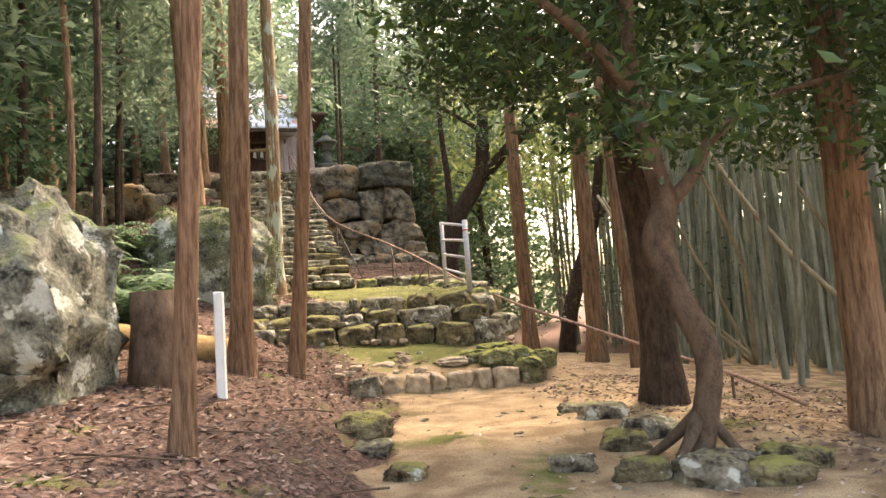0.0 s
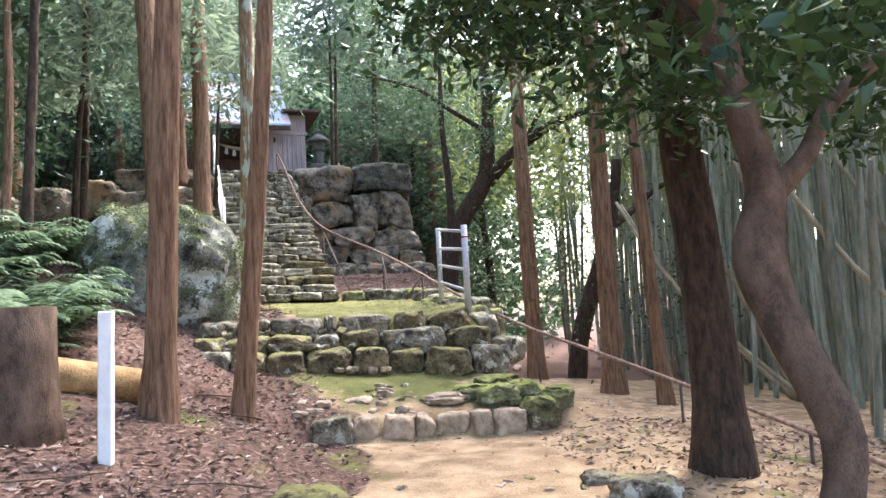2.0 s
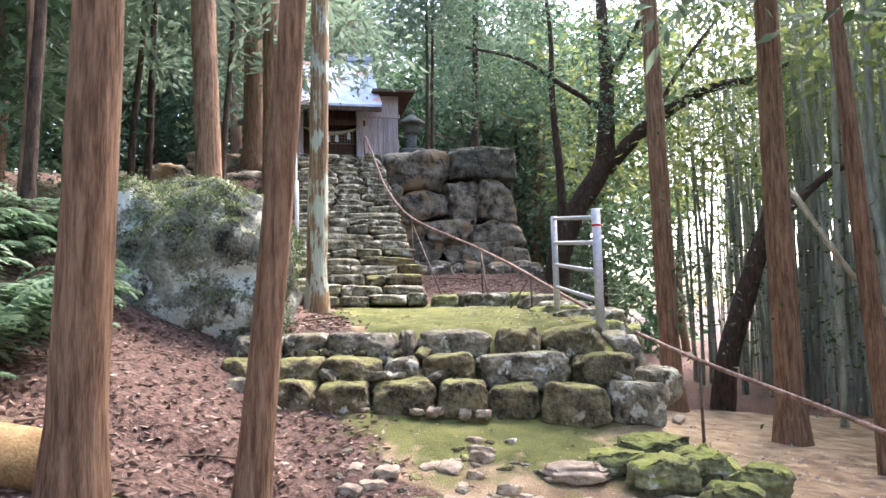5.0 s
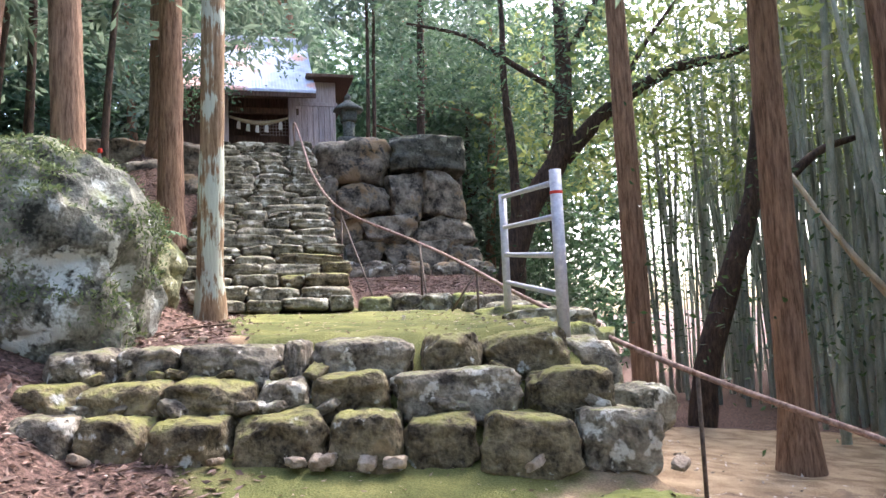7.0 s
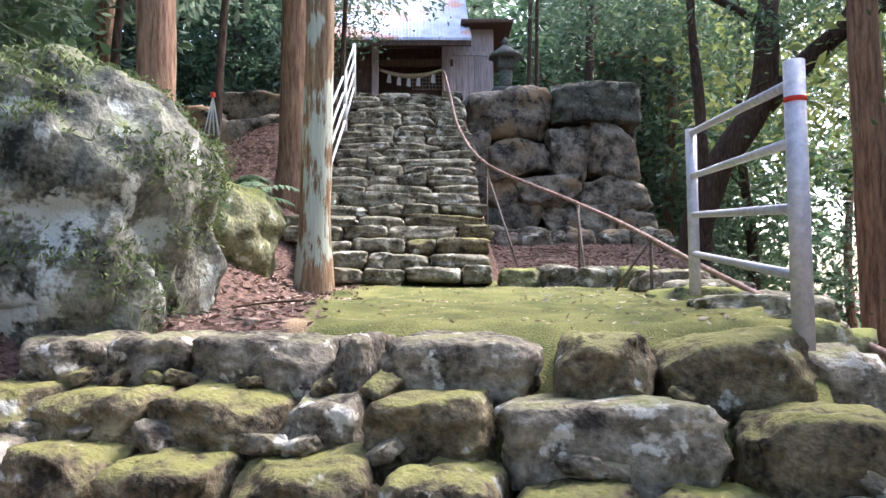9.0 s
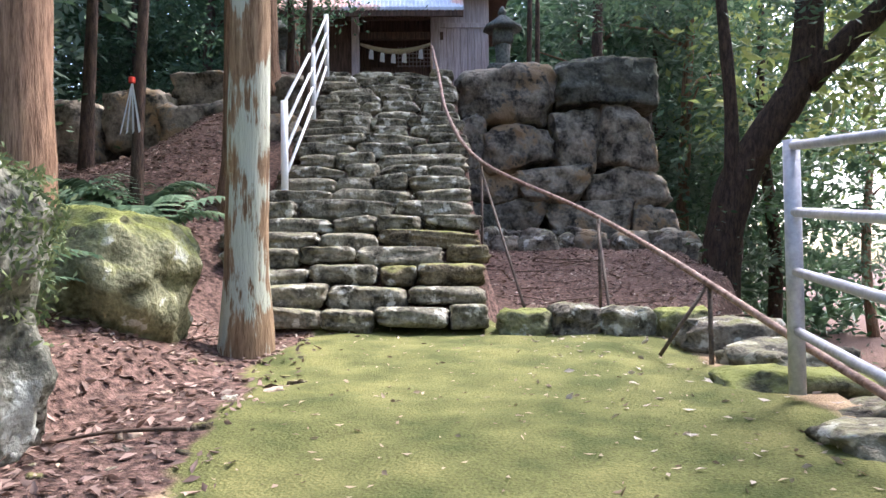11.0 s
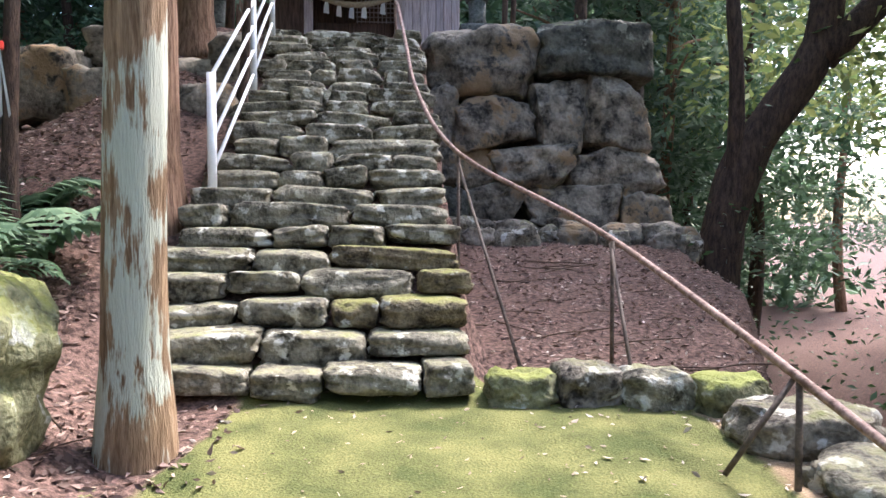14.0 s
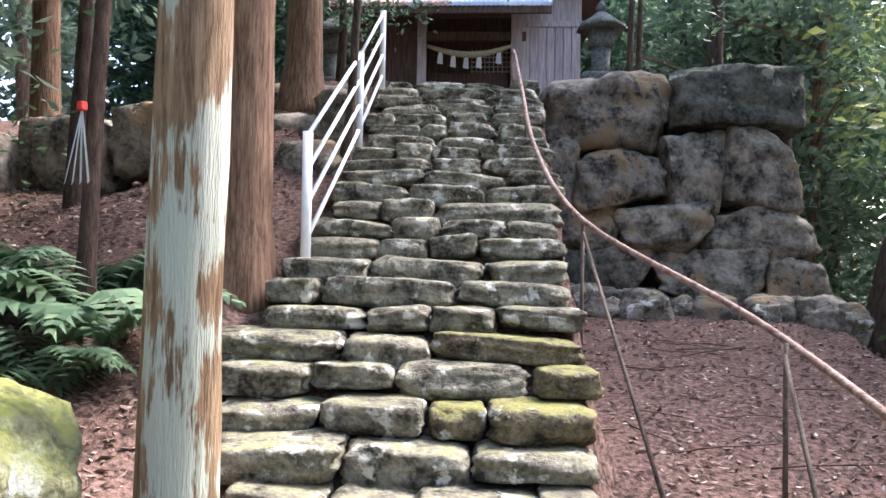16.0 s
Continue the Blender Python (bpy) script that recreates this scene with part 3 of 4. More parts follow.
# the dark spreading tree at the wall's end
oak = thing("spreading_tree", "dark leaning tree with long crooked boughs", "tree")
z0 = height(-0.3, 25)
p = smooth_path([(-0.85, 25, z0 - 0.3), (-0.75, 25, 2.2), (-0.35, 25, 3.9), (0.65, 25, 5.6), (0.85, 25.2, 8.0), (0.8, 25.3, 10.5), (0.9, 25.4, 13)], 6)
part("trunk", tube("trunk", p, np.linspace(0.4, 0.1, len(p)), DARK_BARK, 14, 0.2, 1), oak)
for i, limb in enumerate((((0.7, 25, 5.4), (2.0, 25, 6.6), (3.5, 24.8, 7.35), (4.75, 24.6, 7.5), (6.5, 24.5, 8.2)), ((-0.7, 25, 2.4), (-0.5, 24.8, 4.5), (-0.65, 24.8, 7.4), (-0.65, 25, 9.5), (-0.9, 25, 12)), ((0.9, 25.1, 7.0), (-0.3, 24.9, 7.8), (-1.5, 24.6, 8.6), (-3, 24.3, 9)), ((2, 25, 6.6), (2.8, 25, 8), (4, 25, 9.5)), ((0.85, 25.2, 8.0), (1.8, 25, 9.5), (2.2, 25, 12)))):
    p = smooth_path(limb, 6)
    part("limb", tube("limb", p, np.linspace((0.24, 0.16, 0.1, 0.09, 0.09)[i], 0.03, len(p)), DARK_BARK, 9, 0.2, i + 4), oak)
g = np.random.default_rng(5)
c = np.stack([g.uniform(-3.5, 7, 240), g.uniform(23.5, 28, 240), g.uniform(6.6, 14, 240)], 1)
part("crown", leaf_mesh("crown", clumps(c, 0.9, 70, 12, 0.5), g.uniform(0.1, 0.22, 16800), LEAF_OAK, 0.4, 0.4, 4), oak)

leaner = thing("leaning_tree", "dark leaning broken trunk among the bamboo", "tree")
p = smooth_path([(2.7, 20, -0.9), (2.9, 20, 0.5), (3.55, 20, 2.5), (3.85, 20, 3.4), (4.1, 20.0, 4.9)], 5)
part("trunk", tube("trunk", p, np.linspace(0.25, 0.13, len(p)), DARK_BARK, 12, 0.2, 2), leaner)
p = smooth_path([(3.8, 20, 3.2), (4.4, 20, 3.6), (5.0, 20, 4.1), (5.6, 20, 4.3)], 5)
part("limb", tube("limb", p, np.linspace(0.12, 0.05, len(p)), DARK_BARK, 9, 0.2, 3), leaner)


# broadleaf and conifer trees further off, four shapes repeated
def far_tree(kind, seed):
    t = new("forest_tree")
    g = np.random.default_rng(seed)
    H = (13, 15, 11, 16)[kind % 4]
    mat = (DARK_BARK, BARK)[kind % 2]
    pts = [(0.5 * noise.noise(Vector((q * 2, seed, 0))), 0.5 * noise.noise(Vector((q * 2, seed, 7))), -0.4 + H * q) for q in np.linspace(0, 1, 14)]
    part("trunk", tube("trunk", pts, np.linspace(0.24, 0.06, 14), mat, 10, 0.15, seed), t)
    n = 80
    zz = g.uniform(0.16, 1.05, n)
    a = g.uniform(0, 2 * math.pi, n)
    rr = (2.6 if kind % 2 == 0 else 2.0 * (1.2 - zz)) * np.sqrt(g.uniform(0.02, 1, n))
    c = np.stack([rr * np.cos(a), rr * np.sin(a), H * zz], 1)
    part("crown", leaf_mesh("crown", clumps(c, 1.0, 50, seed, 0.5), g.uniform(0.18, 0.4, n * 50), (LEAF_MID, LEAF_CEDAR)[kind % 2], 0.4, 0.35, seed), t)
    for k in range(5):
        b = pts[5 + k]
        q = smooth_path([b, (b[0] + 0.8 * math.cos(k * 2.4), b[1] + 0.8 * math.sin(k * 2.4), b[2] + 0.5), (b[0] + 2 * math.cos(k * 2.4), b[1] + 2 * math.sin(k * 2.4), b[2] + 0.8)], 3)
        part("limb", tube("limb", q, np.linspace(0.07, 0.02, len(q)), mat, 6), t)
    return tagged(t, ("leafy dark green broadleaf forest tree", "tall feathery grey-green conifer")[kind % 2], "tree", "trees of the forest behind")


kinds = [far_tree(k, 70 + k) for k in range(4)]
spots = []
g = np.random.default_rng(77)
for row, (u0, u1, v0, v1, n) in enumerate(((-9, -2, 14, 24, 9), (-16, -6, 6, 34, 16), (-4, 14, 31, 40, 16), (-14, 24, 40, 54, 20), (10, 14, 30, 36, 4), (-12, -5, -2, 8, 6))):
    for _ in range(n):
        spots.append((g.uniform(u0, u1), g.uniform(v0, v1)))
spots += [(-4, -10), (2, -12), (8, -10), (12, -4), (-9, -9)]
for i, (u, v) in enumerate(spots):
    p = at(u, v)
    p.z = height(p.x, p.y)
    m = Matrix.Translation(p) @ pose(0, 0, 0, 0, 0, g.uniform(0, 360)) @ Matrix.Scale(1, 4)
    if i < 4:
        kinds[i].matrix_basis = m
    else:
        copy_thing(kinds[i % 4], m)

# ---- bamboo grove ----
def culm(height_m, r, mat, seed):
    pts, rad = [], []
    g = np.random.default_rng(seed)
    bend = g.uniform(-0.5, 0.5, 2)
    z = -0.2
    while z < height_m:
        t = z / height_m
        b = (bend[0] * t * t, bend[1] * t * t)
        pts += [(b[0], b[1], z), (b[0], b[1], z + 0.02)]
        rad += [r * (1 - 0.6 * t), r * (1 - 0.6 * t) * 1.12]
        z += 0.34
    return tube("culm", pts, rad, mat, 7, 0, seed)


shapes = []
for k in range(5):
    b = new("bamboo")
    part("culm", culm(11 + k * 0.6, 0.05 + 0.006 * k, BAMBOO, k), b)
    g = np.random.default_rng(k)
    c = np.stack([g.normal(0, 0.6, 16), g.normal(0, 0.6, 16), g.uniform(6, 12, 16)], 1)
    part("leaves", leaf_mesh("leaves", clumps(c, 0.8, 16, k, 0.5), g.uniform(0.12, 0.25, 256), LEAF_YELLOW, 0.2, 0.2, k, 0.3), b)
    shapes.append(tagged(b, "tall grey-green bamboo culm with leafy top", "bamboo", "culms of the bamboo grove"))
g = np.random.default_rng(88)
made = 0
while made < 290:
    x, y = g.uniform(3.5, 16), g.uniform(7.0, 34)
    u, v = axes(x, y)
    if (x < 5.2 if y < 14 else u < 10.8) or x < 4.6 + (y - 20) * 0.12 and y < 26:
        continue
    m = Matrix.Translation((x, y, height(x, y))) @ pose(0, 0, 0, g.uniform(-3, 3), g.uniform(-4, 4), g.uniform(0, 360))
    if made < 5:
        shapes[made].matrix_basis = m
    else:
        copy_thing(shapes[made % 5], m)
    made += 1
g = np.random.default_rng(91)
for i in range(6):
    x, y = g.uniform(5.6, 9), g.uniform(9, 17)
    z = height(x, y)
    a = g.uniform(-1, 1)
    q = smooth_path([(x, y, z), (x - 1.2 - a, y + a, z + 2.2), (x - 2.2 - a, y + a * 2, z + 4.2)], 4)
    thing("fallen_bamboo", "dry yellow bamboo pole leaning across the grove", "bamboo pole", None, tube("fallen_bamboo", q, np.linspace(0.05, 0.03, len(q)), DRY_BAMBOO, 8), "fallen bamboo poles")

# ---- rails, gate and posts ----
def gate_rail():
    t = thing("steel_railing", "galvanised pipe railing section on the terrace edge", "railing")
    a, b = Vector((0.51, 12.58, 1.3)), Vector((-0.12, 15.15, 1.55))
    part("post", tube("post", [a, a + Vector((0, 0, 1.36))], 0.05, STEEL, 14), t)
    part("post", tube("post", [b, b + Vector((0, 0, 1.37))], 0.045, STEEL, 14), t)
    for f in (1.28, 0.98, 0.66, 0.34):
        part("rail", tube("rail", [a + Vector((0, 0, f - (0.02 if f > 1 else 0))), b + Vector((0, 0, f + (0.06 if f > 1 else 0)))], 0.026, STEEL, 10), t)
    part("tape", tube("tape", [a + Vector((0, 0, 1.16)), a + Vector((0, 0, 1.185))], 0.053, RED, 14), t, "red tape")


gate_rail()


def stair_fence():
    t = thing("stair_fence", "white sloping pipe fence along the stair", "fence")
    feet = [(2.4, 19.1, 3.15), (2.4, 21.65, 4.6), (2.4, 23.5, 5.75)]
    for f in feet:
        part("post", tube("post", [at(f[0], f[1], f[2] - 0.2), at(f[0], f[1], f[2] + 1.2)], 0.045, WHITE, 12), t)
    for h in (1.17, 0.86, 0.55, 0.24):
        for a, b in zip(feet, feet[1:]):
            part("rail", tube("rail", [at(a[0], a[1], a[2] + h), at(b[0], b[1], b[2] + h)], 0.022, WHITE, 10), t)


stair_fence()


def handrail():
    t = thing("handrail", "long rusty iron handrail climbing beside the steps", "handrail")
    line = [at(4.35, 24.2, 6.05), at(4.33, 24.2, 6.35), at(4.35, 24.0, 6.5), at(4.42, 22.5, 5.55), at(4.5, 20.8, 4.5), at(4.85, 19.4, 3.62), Vector((-1.97, 18.76, 2.87)), Vector((-0.98, 17.03, 2.34)), Vector((0.0, 15.29, 1.75)), Vector((0.75, 13.97, 1.34)), Vector((1.55, 12.85, 0.96)), Vector((2.6, 12.0, 0.54)), Vector((3.2, 10.75, 0.3)), Vector((3.75, 8.2, 0.1)), Vector((3.85, 6.3, 0.02))]
    p = smooth_path(line, 6)
    part("pipe", tube("pipe", p, 0.025, RUST, 10), t)
    for q in (at(4.85, 19.4, 3.6), Vector((-1.73, 18.33, 2.74)), at(4.45, 21.9, 5.15), Vector((-0.6, 16.35, 2.11)), Vector((1.55, 12.85, 0.94)), Vector((3.2, 10.75, 0.28)), Vector((3.75, 8.2, 0.08))):
        part("stake", tube("stake", [q, Vector((q.x, q.y, height(q.x, q.y) - 0.25))], 0.018, IRON, 8), t)
    for a, b in ((at(4.85, 19.35, 3.5), at(5.15, 17.3, 1.6)), (Vector((-1.75, 18.36, 2.72)), Vector((-1.45, 17.35, 1.6))), (Vector((-0.62, 16.4, 2.1)), Vector((-0.95, 16.3, 1.6)))):
        part("brace", tube("brace", [a, b], 0.015, IRON, 8), t)


handrail()
thing("marker_post", "white painted square marker post in the litter", "post", Matrix.Translation((-1.63, 6.0, 0.4)) @ pose(0, 0, 0, 0, 1, 12), box("marker_post", -0.044, 0.044, -0.044, 0.044, 0, 1.09, WHITE, 0.008))

# ---- boulders ----
def boulder(x, y, sx, sy, sz, zoff, label, mat=BOULDER, seed=0, n=16, power=3.0, wobble=0.3, rz=0):
    return thing("boulder", label, "boulder", Matrix.Translation((x, y, height(x, y) + zoff)) @ pose(0, 0, 0, 0, 0, rz), stone("boulder", sx, sy, sz, mat, seed, n + 6, power + 1, wobble * 0.8, 1.9, 0, 0, 16, (0.62, 1.0)))


boulder(-3.62, 5.2, 2.3, 2.2, 2.5, 0.65, "huge grey boulder with lichen and moss on leaf litter", BOULDER, 201)
boulder(-4.42, 12.5, 2.6, 2.1, 2.6, 1.95 - height(-4.42, 12.5), "large lichened boulder topped with fern moss", BOULDER, 202, 24, 1.5, 0.2)
boulder(-4.9, 14.75, 1.65, 1.1, 1.15, 0.11, "rock thickly covered with bright moss", MOSSROCK, 203, 12, 2.5, 0.18)
for i, (x, y, s) in enumerate(((2.3, 5.9, .55), (2.05, 5.5, .45), (2.5, 4.3, .6), (2.0, 4.5, .4), (2.05, 6.9, .5), (-0.36, 6.2, .6), (1.55, 4.9, .35), (3.1, 4.6, .5), (1.75, 7.4, .3), (2.85, 4.2, .45), (-0.15, 5.7, .4), (0.25, 4.9, .35))):
    boulder(x, y, s, s * 0.8, s * 0.55, 0.02, "grey-green rock half sunk in the path edge", (STONE, MOSSY)[i % 2], 220 + i, 9, 3, 0.22)
for i, (u, v, sx, sz) in enumerate(((5.25, 8.4, .42, .3), (4.95, 8.8, .5, .3), (5.35, 8.9, .5, .34), (5.15, 9.35, .6, .26), (5.55, 8.5, .42, .28), (4.75, 9.2, .45, .2))):
    p = at(u, v)
    boulder(p.x, p.y, sx, sx * 0.85, sz, 0.08, "mossy rock at the end of the kerb", MOSSROCK, 231 + i, 9)
boulder(0.35, 10.2, 0.55, 0.42, 0.14, 0.02, "flat pale stone set in the path", PALE, 239, 8)

# ---- stump and log ----
x, y = -2.33, 6.15
thing("tree_stump", "sawn reddish-brown tree stump on the bank", "stump", None, tube("tree_stump", [(x, y, height(x, y) - 0.2), (x, y, 0.8), (x, y, 1.2), (x, y, 1.55)], [0.32, 0.25, 0.235, 0.23], BROWN_BARK, 18, 0.15, 2))
thing("fallen_log", "sawn log lying on the leaf litter", "log", None, tube("fallen_log", [(-3.9, 6.75, height(-3.9, 6.75) + 0.12), (-2.15, 7.7, height(-2.15, 7.7) + 0.12)], 0.17, CUTWOOD, 16, 0.1, 1))

# ---- the shrine hall ----
hall = thing("shrine_hall", "small wooden shrine hall with tin roof", "shrine", Matrix.Translation(at(0, 0, 0)) @ pose(0, 0, 0, 0, 0, 24))
F, B = 27.5, 31.5
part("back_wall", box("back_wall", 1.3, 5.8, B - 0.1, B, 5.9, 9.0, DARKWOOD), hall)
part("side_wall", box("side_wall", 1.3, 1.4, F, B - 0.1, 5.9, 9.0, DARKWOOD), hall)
part("side_wall", box("side_wall", 5.7, 5.8, F + 0.12, B - 0.1, 5.9, 9.0, PLANK), hall)
for i in range(7):
    part("plank", box("plank", 4.62 + i * 0.165, 4.62 + i * 0.165 + 0.155, F, F + 0.08 + 0.01 * (i % 2), 5.9, 8.0, PLANK, 0.006), hall)
part("lintel", box("lintel", 4.5, 5.85, F - 0.03, F + 0.1, 8.0, 8.12, PLANK), hall)
part("gable_board", box("gable_board", 4.5, 5.8, F, F + 0.1, 8.12, 8.75, PLANK), hall)
part("front_post", box("front_post", 2.52, 2.7, F - 0.1, F + 0.08, 5.9, 8.3, PLANK), hall)
part("front_post", box("front_post", 4.4, 4.62, F - 0.1, F + 0.08, 5.9, 8.6, PLANK), hall)
part("beam", box("beam", 2.4, 4.7, F - 0.06, F + 0.06, 7.72, 7.9, DARKWOOD), hall)
part("beam", box("beam", 1.3, 4.5, F - 0.05, F + 0.05, 8.2, 8.45, DARKWOOD), hall)
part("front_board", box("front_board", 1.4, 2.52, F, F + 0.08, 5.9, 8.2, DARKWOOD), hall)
for i in range(2):
    part("door", box("door", 2.72 + i * 0.84, 3.54 + i * 0.84, F + 0.5, F + 0.56, 5.9, 7.2, DARKWOOD), hall)
for i in range(9):
    part("lattice_bar", box("lattice_bar", 3.6 + i * 0.09, 3.62 + i * 0.09, F + 0.48, F + 0.5, 7.2, 7.7, PLANK, 0), hall)
for i in range(5):
    part("lattice_bar", box("lattice_bar", 3.58, 4.4, F + 0.475, F + 0.495, 7.22 + i * 0.1, 7.24 + i * 0.1, PLANK, 0), hall)
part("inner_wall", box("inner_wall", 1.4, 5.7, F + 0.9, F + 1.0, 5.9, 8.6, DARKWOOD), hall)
part("floor", box("floor", 1.3, 5.8, F - 0.1, B, 5.8, 5.95, DARKWOOD), hall)


def roof_sheet(y0, z0, y1, z1, x0, x1):
    """Standing ribs on a sloping tin sheet."""
    verts, faces = [], []
    n = 46
    for j, (yy, zz) in enumerate(((y0, z0), ((y0 + y1) / 2, (z0 + z1) / 2 - 0.08), (y1, z1))):
        for i in range(n + 1):
            for k in range(2):
                x = x0 + (x1 - x0) * (i + (0.85 if k else 0)) / (n + 1)
                verts.append((x, yy, zz + (0.03 if k else 0)))
    w = 2 * (n + 1)
    for j in range(2):
        for i in range(w - 1):
            faces.append((j * w + i, j * w + i + 1, (j + 1) * w + i + 1, (j + 1) * w + i))
    off = len(verts)
    verts += [(a, b, c - 0.07) for a, b, c in verts]
    faces += [tuple(q + off for q in fc[::-1]) for fc in faces]
    for i in range(w - 1):
        faces.append((i, i + off, i + 1 + off, i + 1))
    return mesh_of("roof_sheet", verts, faces, ROOF)


main_roof = part("roof", roof_sheet(F - 1.0, 8.15, F + 2.0, 10.6, 0.9, 5.15), hall, "blue-grey tin roof with rusty edge")
part("roof", roof_sheet(B + 1.0, 8.6, F + 2.0, 10.6, 0.9, 5.15), hall, "blue-grey tin roof")
part("eave", box("eave", 0.92, 5.13, F - 0.97, F - 0.9, 7.96, 8.1, DARKWOOD), hall)
part("porch_roof", box("porch_roof", 4.9, 6.3, F - 0.5, B, 8.75, 8.85, DARKWOOD, 0.02), hall)
for i in range(12):
    part("rafter", tube("rafter", [(1.0 + i * 0.36, F - 0.9, 8.08), (1.0 + i * 0.36, F + 0.1, 8.75)], 0.045, DARKWOOD, 4), hall)
part("ridge", box("ridge", 0.85, 5.2, F + 1.85, F + 2.15, 10.55, 10.8, ROOF, 0.03), main_roof)

rope = thing("straw_rope", "twisted straw rope with white paper streamers", "sacred rope")
q = [at(2.72 + 1.7 * t, F - 0.02, 7.62 - 0.18 * math.sin(math.pi * t)) for t in np.linspace(0, 1, 14)]
part("rope", tube("rope", q, 0.035 + 0.03 * np.sin(np.linspace(0, math.pi, 14)), STRAW, 10), rope)
for i in range(5):
    p = q[2 + int(i * 2.3)]
    part("streamer", mesh_of("streamer", [(p.x - 0.02, p.y, p.z), (p.x + 0.03, p.y, p.z), (p.x + 0.06, p.y - .01, p.z - .12), (p.x - .05, p.y - .01, p.z - .12), (p.x - 0.07, p.y, p.z - 0.26), (p.x + 0.06, p.y, p.z - 0.3)], [(0, 1, 2, 3), (3, 2, 5, 4)], PAPER), rope)


def lantern(u, v, z, s=1.0):
    t = thing("stone_lantern", "dark weathered stone lantern on the platform edge", "stone lantern", Matrix.Translation(at(u, v, z)) @ pose(0, 0, 0, 0, 0, 24) @ Matrix.Scale(s, 4))
    part("base", stone("base", .7, .7, .35, GRANITE, 1, 4, 8, .04), t, "", pose(0, 0, 0.17))
    part("shaft", tube("shaft", [(0, 0, .3), (0, 0, .5), (0, 0, .8)], [.2, .15, .17], GRANITE, 12), t)
    part("fire_box", stone("fire_box", .42, .42, .34, GRANITE, 2, 4, 8, .04), t, "", pose(0, 0, 0.95))
    part("cap", tube("cap", [(0, 0, 1.1), (0, 0, 1.17), (0, 0, 1.3), (0, 0, 1.4)], [.42, .4, .2, .08], GRANITE, 8), t)
    part("finial", tube("finial", [(0, 0, 1.38), (0, 0, 1.48), (0, 0, 1.6)], [.06, .1, .02], GRANITE, 10), t)


lantern(5.85, 25.2, 6.1)
lantern(1.2, 25.2, 6.0)

# ---- more of the wood: rocks, ferns, litter, far foliage ----
for i, (u, v, z, sx, sz) in enumerate(((1.2, 22.6, 4.7, 1.3, .9), (0.2, 22.9, 4.6, 1.1, 1.0), (1.5, 23.4, 5.4, 1.2, .7), (0.4, 23.6, 5.5, 1.4, .7), (-0.8, 23.2, 4.9, 1.2, 1.1), (-2.0, 23.0, 4.6, 1.3, 1.2), (1.9, 21.6, 4.3, .8, .7), (2.0, 22.6, 5.1, .7, .8), (-3.2, 22.6, 4.4, 1.2, 1.0))):
    p = at(u, v, z)
    thing("boulder", "dark rock in the bank beside the stair head", "boulder", Matrix.Translation(p) @ pose(0, 0, 0, 0, 0, 24 + 9 * math.sin(i)), stone("boulder", sx, 1.0, sz, WALLSTONE, 300 + i, 8, 5, 0.2, 1.7), "rocks beside the stair head")


def fern(seed):
    """A clump of arching fronds with paired leaflets."""
    g = np.random.default_rng(seed)
    verts, faces = [], []
    for k in range(11):
        a = g.uniform(0, 2 * math.pi)
        n = 15
        ln = g.uniform(0.45, 0.8)
        up = g.uniform(0.3, 0.6)
        for i in range(2, n):
            t = i / n
            c = np.array((math.cos(a) * ln * t, math.sin(a) * ln * t, up * math.sin(t * 2.3) * 0.75))
            side = np.array((-math.sin(a), math.cos(a), 0.0))
            fwd = np.array((math.cos(a), math.sin(a), -0.2))
            w = 0.17 * math.sin(math.pi * min(1, 0.25 + 0.75 * t)) + 0.01
            for sgn in (-1, 1):
                o = len(verts)
                tip = c + side * sgn * w + fwd * 0.05 - np.array((0, 0, 0.03))
                verts += [c - fwd * 0.018, c + side * sgn * w * 0.5 - fwd * 0.012, tip, c + side * sgn * w * 0.5 + fwd * 0.04, c + fwd * 0.018]
                faces.append((o, o + 1, o + 2, o + 3, o + 4))
    return mesh_of("fern", verts, faces, FERN)


fern_meshes = [fern(k) for k in range(4)]
g = np.random.default_rng(19)
n = 0
while n < 130:
    u, v = g.uniform(-5, 1.6), g.uniform(7.6, 14.5)
    if n > 95:
        u, v = g.uniform(-3, 1.2), g.uniform(14.5, 19)
    p = at(u, v)
    if (p.x + 4.0) ** 2 + (p.y - 11.95) ** 2 < 1.2 or u > 0.2 and v < 14 or v < 9:
        continue
    p.z = height(p.x, p.y) - 0.03
    f = thing("fern", "green fern clump on the leaf-strewn bank", "fern", Matrix.Translation(p) @ pose(0, 0, 0, g.uniform(-12, 12), g.uniform(-12, 12), g.uniform(0, 360)) @ Matrix.Scale(g.uniform(0.8, 1.5), 4), fern_meshes[n % 4], "ferns on the bank")
    n += 1


def scatter(n, u0, u1, v0, v1, seed, keep, lift=0.012):
    g = np.random.default_rng(seed)
    out = []
    while len(out) < n:
        u, v = g.uniform(u0, u1), g.uniform(v0, v1)
        if keep(u, v, g):
            p = at(u, v)
            out.append((p.x, p.y, height(p.x, p.y) + lift))
    return np.array(out)


def off_path(u, v):
    return u - np.interp(v, [-40, -3, -0.37, 3.37, 6.2, 8], [-15, -0.2, 0.82, 2.27, 3.3, 3.85])


